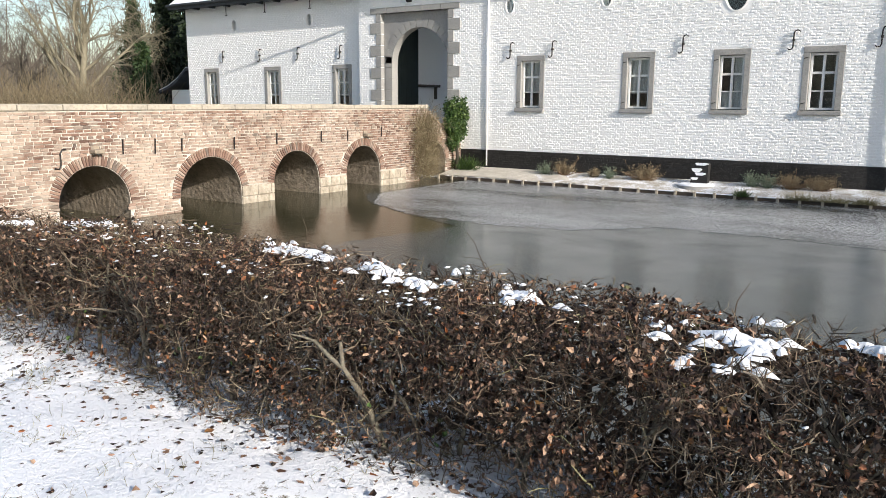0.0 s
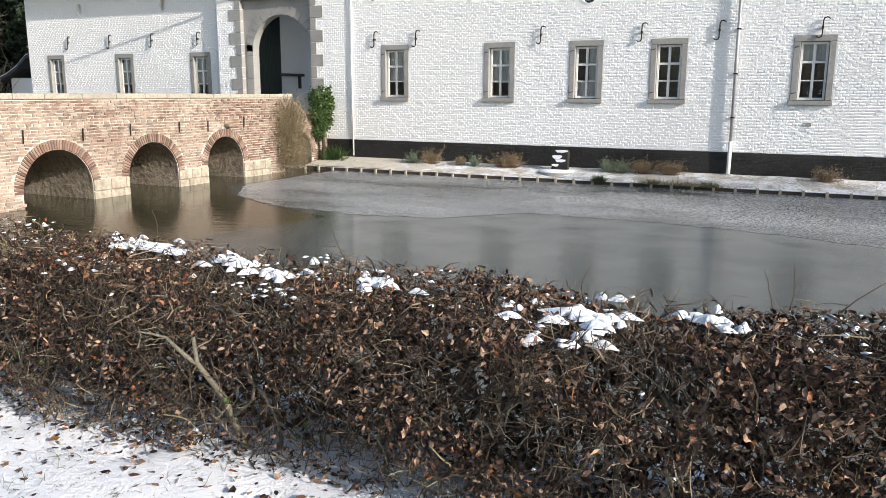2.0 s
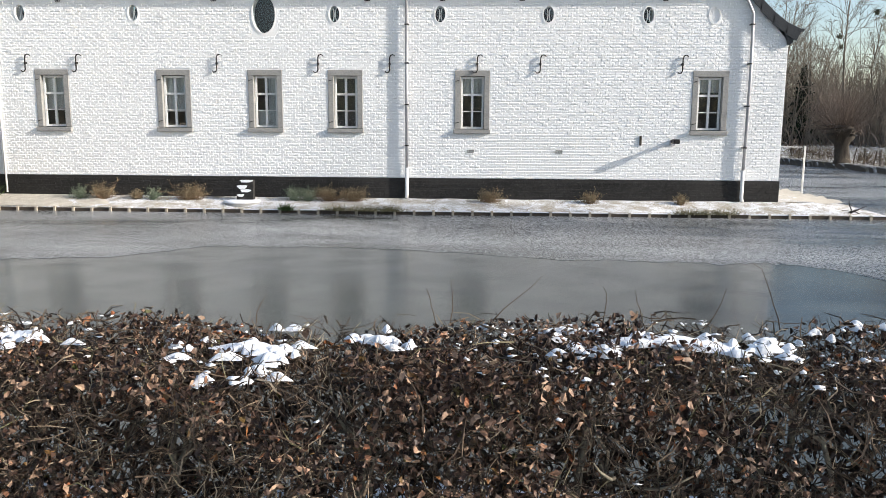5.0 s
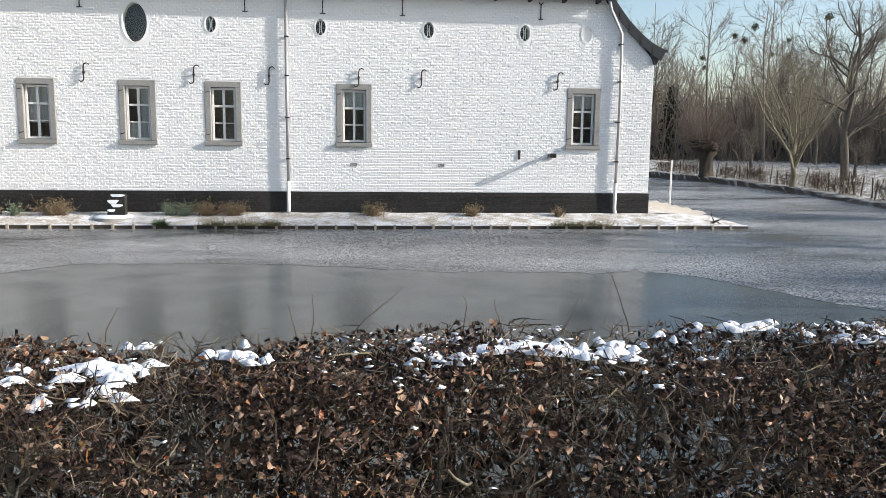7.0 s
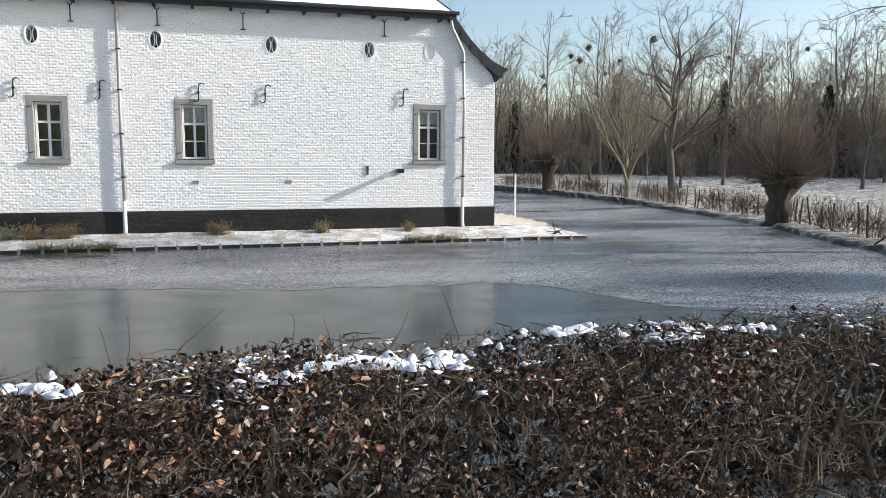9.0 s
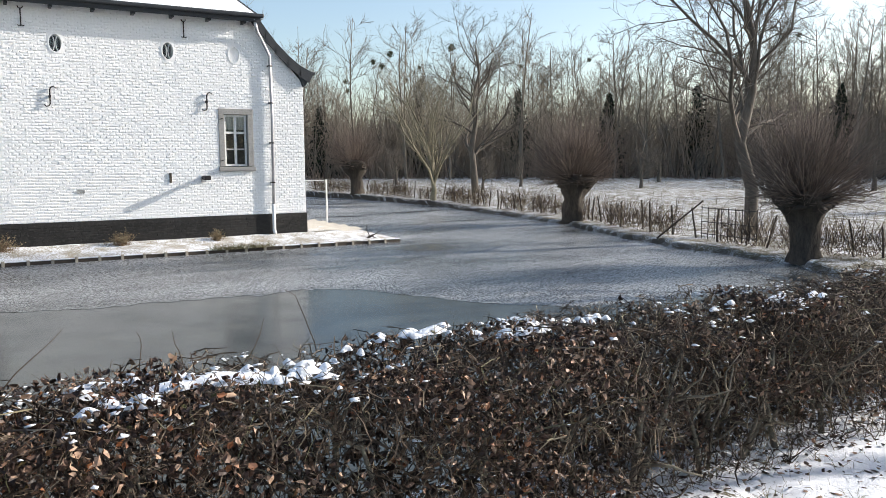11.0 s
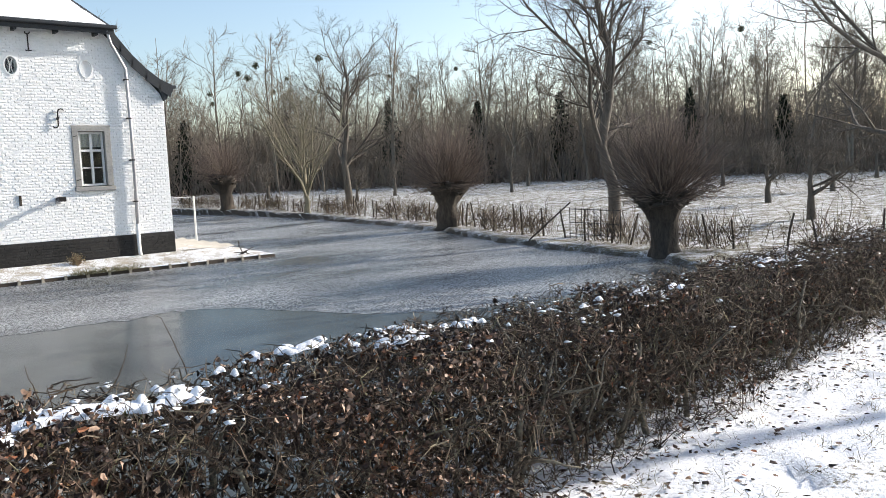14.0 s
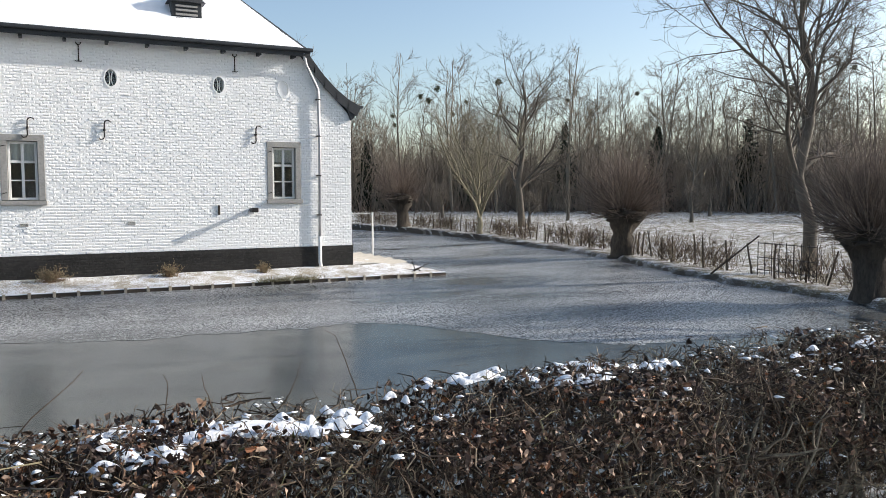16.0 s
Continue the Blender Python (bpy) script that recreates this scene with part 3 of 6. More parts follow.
def make_window(name, x, y, lo, hi, w, curtain):
    """Stone surround, white casement of two by three panes, dim room behind."""
    win = thing(name, "six-pane white casement window in a grey stone surround", "window", kind="structure", at=(x, y, 0))
    part("stone_jamb", Geo().box(0, 0.165, -0.025, 0.3, lo + 0.13, hi - 0.17, 0.012).mesh("jamb", M_STONE), win)
    part("stone_jamb", Geo().box(w - 0.165, w, -0.025, 0.3, lo + 0.13, hi - 0.17, 0.012).mesh("jamb", M_STONE), win)
    part("lintel", Geo().box(-0.005, w + 0.005, -0.025, 0.3, hi - 0.17, hi, 0.012).mesh("lintel", M_STONE), win)
    part("window_sill", Geo().box(-0.03, w + 0.03, -0.10, 0.3, lo, lo + 0.12, 0.015).mesh("sill", M_STONE), win)
    a, b, c, d = 0.175, w - 0.175, lo + 0.14, hi - 0.18
    rows = [c, c + (d - c) * 0.335, c + (d - c) * 0.655, d]
    fr = part("window_frame", frame_bars(Geo(), a, b, c, d, 0.06, 0.10, 0.17).mesh("casing", M_WOODWHITE), win)
    g = Geo().box((a + b) / 2 - 0.035, (a + b) / 2 + 0.035, 0.095, 0.165, c + 0.06, d - 0.06, 0.006)
    part("mullion", g.mesh("mullion", M_WOODWHITE), fr)
    for r, t in ((rows[1], 0.016), (rows[2], 0.032)):
        part("glazing_bar", Geo().box(a + 0.06, b - 0.06, 0.098, 0.16, r - t, r + t, 0.005).mesh("bar", M_WOODWHITE), fr)
    for i in range(2):
        for j in range(3):
            xa, xb = (a + 0.06, (a + b) / 2 - 0.035) if i == 0 else ((a + b) / 2 + 0.035, b - 0.06)
            za, zb = rows[j] + (0.06 if j == 0 else 0.02), rows[j + 1] - (0.06 if j == 2 else 0.02)
            p = part("pane", Geo().box(xa, xb, 0.135, 0.139, za, zb).mesh("pane", M_GLASS), win)
            p.visible_shadow = False
    part("room_niche", Geo().box(-0.3, w + 0.3, 1.6, 1.65, lo - 0.4, hi + 0.3).box(-0.35, -0.3, 0.46, 1.65, lo - 0.4, hi + 0.3).box(w + 0.3, w + 0.35, 0.46, 1.65, lo - 0.4, hi + 0.3)
         .box(-0.3, w + 0.3, 0.46, 1.65, hi + 0.3, hi + 0.35).box(-0.3, w + 0.3, 0.46, 1.65, lo - 0.45, lo - 0.4).mesh("room", M_ROOM), win)
    for (u0, u1, v0, v1) in curtain:
        k = 24
        us = np.linspace(a + u0 * (b - a), a + u1 * (b - a), k)
        ys = 0.24 + 0.012 * np.sin(np.arange(k) * 1.9)
        za, zb = c + v0 * (d - c), c + v1 * (d - c)
        vs = [(u, q, za) for u, q in zip(us, ys)] + [(u, q, zb) for u, q in zip(us, ys)] + [(u, q + 0.006, za) for u, q in zip(us, ys)] + [(u, q + 0.006, zb) for u, q in zip(us, ys)]
        fs = [(i, i + 1, k + i + 1, k + i) for i in range(k - 1)] + [(2 * k + i + 1, 2 * k + i, 3 * k + i, 3 * k + i + 1) for i in range(k - 1)]
        part("curtain", mesh("curtain", vs, fs, M_CURTAIN, True), win, "pale curtain behind the glass")
    for z in (lo + 0.3, hi - 0.32):
        g = Geo().tube([(0.02, -0.05, z), (0.09, -0.055, z + 0.02), (0.14, -0.03, z + 0.035)], [0.012, 0.012, 0.009], 6)
        part("shutter_pintle", g.mesh("pintle", M_IRON), win)
    return win


CURTAINS = [[(0, 1, 0.32, 1)], [(0, 1, 0.3, 1)], [(0, 1, 0, 0.33), (0.55, 1, 0.33, 1)], [], [(0, 1, 0.68, 1)], [(0.0, 1.0, 0.72, 1.0)]]
for i, (x, cu) in enumerate(zip(WINDOWS, CURTAINS)):
    make_window("window_%d" % (i + 1), x, Y0, WIN_LO, WIN_HI, WIN_W, cu)
for i, x in enumerate(WING_WIN):
    make_window("window_%d" % (i + 7), x, WING_Y, 2.32, 4.14, 1.0, [(0.0, 1, 0.3, 1)])


def oval_plate(g, hw, hh, rw, rh, y0, y1, k=32):
    """A rectangular plate with an oval hole."""
    outer, inner = [], []
    for i in range(k):
        a = 2 * math.pi * (i + 0.5) / k
        c, s = math.cos(a), math.sin(a)
        m = min(hw / abs(c) if abs(c) > 1e-6 else 9e9, hh / abs(s) if abs(s) > 1e-6 else 9e9)
        outer.append((c * m, s * m))
        inner.append((c * rw, s * rh))
    v = [(x, y, z) for y in (y0, y1) for ring in (outer, inner) for x, z in ring]
    f = []
    for i in range(k):
        j = (i + 1) % k
        f += [(i, j, k + j, k + i), (2 * k + j, 2 * k + i, 3 * k + i, 3 * k + j), (k + i, k + j, 3 * k + j, 3 * k + i), (j, i, 2 * k + i, 2 * k + j)]
    return g.add(v, f)


def oval_ring(g, rw, rh, t, y0, y1, k=32):
    v = []
    for y in (y0, y1):
        for s in (1.0, 0.0):
            v += [(math.cos(2 * math.pi * i / k) * (rw + t * s), y, math.sin(2 * math.pi * i / k) * (rh + t * s)) for i in range(k)]
    f = []
    for i in range(k):
        j = (i + 1) % k
        f += [(i, j, k + j, k + i), (2 * k + j, 2 * k + i, 3 * k + i, 3 * k + j), (k + i, k + j, 3 * k + j, 3 * k + i), (j, i, 2 * k + i, 2 * k + j)]
    return g.add(v, f)


def oval_disc(rw, rh, y0, y1, k=32):
    return Geo().extrude([(math.cos(2 * math.pi * i / k) * rw, math.sin(2 * math.pi * i / k) * rh) for i in range(k)], "y", y0, y1)


def make_oval(name, x, y, z, rw, rh, hw, hh, blind=False, big=False):
    win = thing(name, "blind oval niche painted white" if blind else "small oval window with curved glazing bars" if not big else "large oval window with dark glass", "window", kind="structure", at=(x, y, z))
    part("surround", oval_plate(Geo(), hw, hh, rw, rh, -0.004, 0.25).mesh("oval_surround", M_WHITE), win)
    part("rim", oval_ring(Geo(), rw, rh, 0.035, -0.02, 0.02).mesh("oval_rim", M_WHITE if not big else M_WOODWHITE), win)
    if blind:
        part("niche_back", oval_disc(rw * 1.05, rh * 1.05, 0.06, 0.1).mesh("niche_back", M_WHITE), win)
        return win
    p = part("pane", oval_disc(rw * 1.03, rh * 1.03, 0.09, 0.094).mesh("oval_pane", M_GLASS), win)
    p.visible_shadow = False
    part("dark_attic", oval_disc(rw * 1.3, rh * 1.3, 0.5, 0.55).mesh("attic", M_SLATE), win)
    if not big:
        for s in (-1, 1):
            pts = [(s * (rw * 0.62 - rw * 0.5 * math.cos(a)), 0.08, rh * math.sin(a) * 0.92) for a in np.linspace(-1.25, 1.25, 11)]
            part("glazing_bar", Geo().tube(pts, [0.013] * 11, 6).mesh("oval_bar", M_WOODWHITE), win)
    return win


num = 9
for x, z in OVALS:
    num += 1
    make_oval("window_%d" % num, x, Y0, z, 0.15, 0.23, 0.19, 0.27)
for x, z in WING_OVAL:
    num += 1
    make_oval("window_%d" % num, x, WING_Y, z, 0.15, 0.23, 0.19, 0.27)
make_oval("window_%d" % (num + 1), BIG_OVAL[0], Y0, BIG_OVAL[1], 0.34, 0.54, 0.42, 0.62, big=True)
make_oval("window_%d" % (num + 2), BLIND_OVAL[0], Y0, BLIND_OVAL[1], 0.15, 0.23, 0.19, 0.27, blind=True)

# ---- gate ----
gate = thing("gateway", "round-arched grey stone gateway with a dark passage", "gateway", kind="structure", at=(0, Y0, 0))
AX, AR, ASP = -17.68, 1.28, 4.1
k = 28
arc = [(AX - AR * math.cos(math.pi * i / k), ASP + AR * math.sin(math.pi * i / k)) for i in range(k + 1)]
g = Geo()
for (xa, za), (xb, zb) in zip(arc[:-1], arc[1:]):
    g.extrude([(xa, za), (xb, zb), (xb, GATE[3]), (xa, GATE[3])], "y", 0.16, 0.5)
g.box(GATE[0], AX - AR, 0.16, 0.5, 1.5, GATE[3])
g.box(AX + AR, GATE[1], 0.16, 0.5, 1.5, GATE[3])
part("recess_panel", g.mesh("recess_panel", M_STONE), gate)
for i in range(17):
    a0, a1 = math.pi * (i + 0.06) / 17, math.pi * (i + 0.94) / 17
    o = [(AX - r * math.cos(a), ASP + r * math.sin(a)) for r, a in ((AR - 0.006, a0), (AR - 0.006, (a0 + a1) / 2), (AR - 0.006, a1), (AR + 0.3, a1), (AR + 0.3, (a0 + a1) / 2), (AR + 0.3, a0))]
    part("voussoir", Geo().extrude(o, "y", 0.14, 0.3).mesh("voussoir", M_STONE), gate)
for side in (-1, 1):
    z = 1.5
    i = 0
    while z < 5.9:
        h = min(0.41, 5.92 - z)
        wide = 0.52 if i % 2 else 0.24
        xe = GATE[0] if side < 0 else GATE[1]
        a, b2 = (xe - wide, xe + 0.008) if side < 0 else (xe - 0.008, xe + wide)
        part("quoin_stone", Geo().box(a, b2, -0.03, 0.3, z + 0.006, z + h - 0.006, 0.012).mesh("quoin", M_STONE), gate)
        if z < 4.1:
            xi = AX - AR - 0.292 if side < 0 else AX + AR - 0.008
            part("jamb_stone", Geo().box(xi, xi + 0.3, 0.14, 0.3, z + 0.004, z + h - 0.004, 0.01).mesh("jamb_stone", M_STONE), gate)
        z += h
        i += 1
for i in range(5):
    a = GATE[0] - 0.5 + i * (GATE[1] - GATE[0] + 1.0) / 5
    part("lintel_stone", Geo().box(a + 0.005, a + (GATE[1] - GATE[0] + 1.0) / 5 - 0.005, -0.05, 0.3, 5.92, 6.12, 0.012).mesh("lintel_stone", M_STONE), gate)
g = Geo().box(AX + 1.5, AX + 1.6, 0.5, 6.0, 1.5, 5.8).box(AX - 1.6, AX - 1.5, 0.5, 6.0, 1.5, 5.8).box(AX - 1.6, AX + 1.6, 0.5, 6.0, 5.7, 5.8)
part("passage_walls", g.mesh("passage", M_WHITE), gate)
part("passage_floor", Geo().box(AX - 1.6, AX + 1.6, 0.0, 6.0, 1.45, 1.7).mesh("passage_floor", M_STONE), gate)
g = Geo()
for i in range(9):
    g.box(AX - 1.46, AX - 1.39, 0.54 + i * 0.16, 0.695 + i * 0.16, 1.72, 5.5, 0.008)
part("door_leaf", g.mesh("door_leaf", M_GATEDOOR), gate, "dark green boarded gate leaf standing open")
part("wall_beam", Geo().box(AX - 1.5, AX - 1.38, 2.05, 3.5, 3.28, 3.38, 0.01).box(AX - 1.5, AX - 1.38, 3.2, 3.27, 2.8, 3.28, 0.01).mesh("wall_beam", M_PLANK), gate)

# ---- roof ----
roof = thing("roof", "steep slate roof under a sheet of snow with dark eaves", "roof", kind="structure")
EY, EZ, HX = 21.62, 6.95, 7.35
RY, RZ = 27.4, 12.6
part("slate_slope", Geo().add([(-31.5, EY, EZ), (HX, EY, EZ), (HX - 5.4, RY, RZ), (-28, RY, RZ), (-31.5, EY + 0.1, EZ - 0.12), (HX, EY + 0.1, EZ - 0.12), (HX - 5.4, RY, RZ - 0.15), (-28, RY, RZ - 0.15)],
                         [(0, 1, 2, 3), (7, 6, 5, 4), (0, 4, 5, 1), (1, 5, 6, 2), (2, 6, 7, 3), (3, 7, 4, 0)]).mesh("slates", M_SLATE), roof)
nx, ny = 260, 24
U, W = np.meshgrid(np.linspace(0, 1, nx), np.linspace(0, 1, ny))
right = (HX - 0.12) + (-5.3) * W
left = -31.45 + 3.4 * W
SX = left + (right - left) * U
edge = np.minimum(np.minimum(U * 40, (1 - U) * 40), np.minimum((W) * 30 + 0.3, 1.0))
lift = 0.02 + 0.05 * np.clip(edge, 0, 1) + 0.012 * wavy(SX, W * 8, 3.0)
SY = EY + 0.03 + (RY - EY) * W - lift * 0.7
SZ = EZ + 0.005 + (RZ - EZ) * W + lift * 0.7
ids = np.arange(SX.size).reshape(SX.shape)
q = np.stack([ids[:-1, :-1], ids[:-1, 1:], ids[1:, 1:], ids[1:, :-1]], axis=-1).reshape(-1, 4)
part("snow_cover", mesh("roof_snow", np.stack([SX.ravel(), SY.ravel(), SZ.ravel()], 1), q, M_SNOW, True), roof, "unbroken snow on the slates")
# bell-cast east slope
VY = 21.87
prof = [(HX, EZ), (7.62, 6.58), (7.93, 6.2), (8.3, 5.84), (8.68, 5.55), (9.08, 5.36)]
g = Geo()
for (xa, za), (xb, zb) in zip(prof[:-1], prof[1:]):
    g.extrude([(xa, za), (xb, zb), (xb - 0.02, zb - 0.14), (xa - 0.1, za - 0.12)], "y", VY, 46)
part("east_slope", g.mesh("east_slope", M_SLATE), roof)
part("east_upper_slope", Geo().add([(HX, EY, EZ), (HX, 46, EZ), (HX - 5.4, 46, RZ), (HX - 5.4, RY, RZ)], [(0, 1, 2, 3)]).mesh("east_upper", M_SLATE), roof)
g = Geo()
for (xa, za), (xb, zb) in zip(prof[:-1], prof[1:]):
    g.extrude([(xa, za + 0.02), (xb, zb + 0.02), (xb - 0.12 * (xb > 9), zb - 0.3), (xa - 0.05, za - 0.3)], "y", VY - 0.035, VY + 0.01)
part("verge_board", g.mesh("verge_board", M_BOARD), roof)
g = Geo().extrude([(8.52, 5.62), (9.0, 5.38), (8.86, 5.0), (8.78, 4.94)], "y", VY, Y0 + 0.3)
g.box(8.98, 9.16, VY - 0.04, 46, 5.31, 5.40, 0.01)
part("east_gutter", g.mesh("east_gutter", M_BOARD), roof)
part("eave_board", Geo().box(-31.5, HX + 0.05, EY - 0.03, EY + 0.02, EZ - 0.22, EZ + 0.0, 0.006).box(-31.5, HX, EY, Y0 + 0.3, EZ - 0.16, EZ - 0.12).mesh("eave_board", M_BOARD), roof)
part("gutter", Geo().box(-31.5, HX + 0.12, EY - 0.14, EY - 0.02, EZ - 0.1, EZ + 0.01, 0.03).mesh("gutter", M_BOARD), roof, "dark half-round gutter")
x = -30.8
bracket = Geo().box(-0.04, 0.04, EY + 0.03, Y0, EZ - 0.27, EZ - 0.16, 0.01).mesh("eave_bracket", M_BOARD)
while x < 7:
    part("eave_bracket", bracket, roof, at=(x, 0, 0))
    x += 1.02
dormer = thing("dormer", "small dark dormer vent in the snowy roof", "dormer", at=(4.0, 22.3, 7.5))
part("dormer_body", Geo().box(-0.42, 0.42, 0.0, 0.9, 0.0, 0.62, 0.01).mesh("cheeks", M_BOARD), dormer)
for i in range(4):
    part("louvre", Geo().box(-0.3, 0.3, -0.04, 0.0, 0.1 + i * 0.12, 0.16 + i * 0.12, 0.008).mesh("louvre", M_STONE), dormer)
part("dormer_roof", Geo().extrude([(-0.52, 0.6), (0.52, 0.6), (0, 1.05)], "y", -0.1, 1.2).mesh("dormer_roof", M_SLATE), dormer)

# the small lean-to at the wing's far end
annex = thing("lean_to", "small white lean-to with a snowy slate roof", "lean-to", at=(0, 0, 0))
part("wall", Geo().box(-35.2, -31.12, 24.3, 28, 0.1, 3.25).mesh("annex_wall", M_WHITE), annex)
AP = [(-35.75, 3.2), (-35.0, 3.42), (-34.2, 3.8), (-33.5, 4.3), (-31.12, 4.6)]
part("roof", Geo().extrude(AP + [(x, z - 0.14) for x, z in AP[::-1]], "y", 23.9, 28.3).mesh("annex_roof", M_SLATE), annex)
part("snow_cover", Geo().extrude([(x, z + 0.012) for x, z in AP[:4]] + [(x - 0.02, z + 0.05) for x, z in AP[:4][::-1]], "y", 23.95, 28.2).mesh("annex_snow", M_SNOW), annex)

# ---- pipes and ironwork on the facade ----
def downpipe(x, top_pts, label, mat_hi, z0=0.45):
    pipe = thing("downpipe", label, "drainpipe", "downpipes on the facade")
    up = part("pipe", Geo().tube([(x, Y0 - 0.11, 1.35), *top_pts], [0.045] * (len(top_pts) + 1), 12).mesh("pipe", mat_hi, True), pipe)
    part("foot_pipe", Geo().tube([(x, Y0 - 0.11, 1.36), (x, Y0 - 0.11, z0 + 0.1), (x, Y0 - 0.2, z0)], [0.055, 0.055, 0.055], 12).mesh("foot_pipe", M_POST, True), pipe, "pale cast foot pipe")
    for z in (2.0, 3.2, 4.4, 5.5):
        part("pipe_clamp", Geo().box(x - 0.06, x + 0.06, Y0 - 0.165, Y0, z, z + 0.035, 0.006).mesh("clamp", M_IRON), up)
    return pipe


downpipe(-2.19, [(-2.2, Y0 - 0.11, 4.0), (-2.2, Y0 - 0.11, 6.6), (-2.2, EY, 6.85)], "zinc downpipe with a pale foot on the white facade", M_ZINC)
downpipe(7.72, [(7.75, Y0 - 0.11, 4.0), (7.72, Y0 - 0.11, 5.82), (7.34, Y0 - 0.2, 6.5), (7.2, EY, 6.82)], "zinc downpipe cranked under the sloping verge", M_ZINC)
pipe = thing("conduit_pipe", "thin white-painted pipe running up the facade", "pipe")
part("pipe", Geo().tube([(-14.6, Y0 - 0.05, 0.5), (-14.62, Y0 - 0.05, 3.5), (-14.6, Y0 - 0.05, 6.7)], [0.028] * 3, 8).mesh("conduit", M_WHITE, True), pipe)
pipe = thing("corner_pipe", "dark downpipe in the corner beside the gateway", "pipe")
part("pipe", Geo().tube([(-20.52, WING_Y - 0.1, 0.5), (-20.52, WING_Y - 0.1, 6.8)], [0.035] * 2, 8).mesh("corner_pipe", M_IRON, True), pipe)


def s_anchor(x, y, z, h=0.52):
    pts = [(-0.14, 0, -h * 0.5 + 0.05), (-0.10, 0, -h * 0.5), (-0.03, 0, -h * 0.47), (0.0, 0, -h * 0.36), (0.0, 0, 0), (0.005, 0, h * 0.34), (0.03, 0, h * 0.46), (0.09, 0, h * 0.5), (0.14, 0, h * 0.46), (0.165, 0, h * 0.40)]
    a = thing("wall_anchor", "black iron S-shaped wall anchor", "wall anchor", "wall anchors", at=(x, y - 0.07, z))
    part("iron", Geo().tube(pts, [0.014, 0.018, 0.02, 0.02, 0.021, 0.02, 0.02, 0.018, 0.016, 0.011], 6).mesh("anchor_iron", M_IRON, True), a)
    part("tie_head", Geo().box(-0.03, 0.03, -0.02, 0.08, -0.03, 0.03, 0.008).mesh("tie_head", M_IRON), a)
    return a


for x in (-13.72, -12.15, -7.87, -4.83, -2.7, -0.12, 1.72, 5.82):
    s_anchor(x, Y0, 4.4)
for x in (-28.6, -26.23, -23.96, -21.62):
    s_anchor(x, WING_Y, 4.62)


def i_anchor(x, y, z):
    a = thing("bar_anchor", "black iron bar anchor with forked ends", "wall anchor", "bar anchors", at=(x, y - 0.04, z))
    part("iron", Geo().tube([(0, 0, -0.24), (0, 0, 0.22)], [0.017] * 2, 6).mesh("bar_iron", M_IRON), a)
    for s in (-1, 1):
        part("fork", Geo().tube([(0, 0, 0.2), (s * 0.05, 0, 0.23), (s * 0.06, 0, 0.27)], [0.014] * 3, 6).mesh("fork", M_IRON), a)
        part("fork", Geo().tube([(0, 0, -0.22), (s * 0.06, 0, -0.23), (s * 0.075, 0, -0.21)], [0.014] * 3, 6).mesh("fork", M_IRON), a)


for x in (-12.6, -7.9, -3.35, -1.15, 1.15, 5.25):
    i_anchor(x, Y0, 6.42)
for x in (-28.26, -25.83, -23.2):
    i_anchor(x, WING_Y, 6.6)

pole = thing("flagpole", "white flagpole slanting out above the gateway", "flagpole", at=(-18.0, Y0, 6.4))
part("shaft", Geo().tube([(0, 0.05, -0.04), (0, -1.3, 1.0), (0, -2.6, 2.05)], [0.05, 0.045, 0.035], 10).mesh("flag_shaft", M_POST, True), pole)
part("socket", Geo().box(-0.09, 0.09, -0.12, 0.03, -0.15, 0.1, 0.02).mesh("flag_socket", M_IRON), pole)
lamp = thing("spout_lamp", "small dark wall lamp on a bracket", "wall lamp", at=(5.65, Y0, 2.17))
part("arm", Geo().tube([(0, 0, 0.02), (0.0, -0.25, 0.03), (0, -0.42, 0.03)], [0.06] * 3, 10).mesh("lamp_arm", M_IRON), lamp)
part("housing", Geo().box(-0.09, 0.09, -0.56, -0.34, -0.04, 0.09, 0.02).mesh("lamp_housing", M_IRON), lamp)
part("back_box", Geo().box(-0.08, 0.08, -0.05, 0.02, -0.1, 0.03, 0.01).mesh("lamp_box", M_ZINC), lamp)
bar = thing("rusty_bracket", "short rusty iron bracket on the wall", "bracket", at=(4.72, Y0, 2.2))
part("iron", Geo().box(-0.03, 0.03, -0.05, 0.02, -0.14, 0.14, 0.01).mesh("rust_bar", M_BARK), bar)
for x in (-0.28, 2.34):
    v = thing("air_vent", "small grey vent brick low in the wall", "vent", "vents", at=(x, Y0, 1.86))
    part("vent_frame", frame_bars(Geo(), -0.1, 0.1, -0.045, 0.045, 0.015, -0.025, 0.02, 0.003).mesh("vent_frame", M_STONE), v)
    for i in range(3):
        part("slat", Geo().box(-0.085, 0.085, -0.016, 0.01, -0.026 + i * 0.02, -0.016 + i * 0.02).mesh("vent_slat", M_STONE), v)

# ---- bridge ----
BX0, BX1 = -19.7, -15.7
ARCHES = [(7.02, 8.66, 0.5), (9.98, 11.84, 0.42), (12.95, 14.68, 0.5), (15.84, 17.4, 0.6), (19.45, 21.02, 0.62)]
bridge = thing("bridge", "old red brick bridge of five arches over the moat", "bridge")
TOPZ = 2.48


def bridge_top(y):
    return TOPZ if y < 19.9 else TOPZ - (y - 19.9) * 0.62


def outline(top):
    pts = [(2.0, -0.5)]
    for a, b, sp in ARCHES:
        r, c = (b - a) / 2, (a + b) / 2
        pts += [(a, -0.5)] + [(c - r * math.cos(math.pi * i / 20), sp + r * math.sin(math.pi * i / 20)) for i in range(21)] + [(b, -0.5)]
    return pts + [(21.98, -0.5)] + top


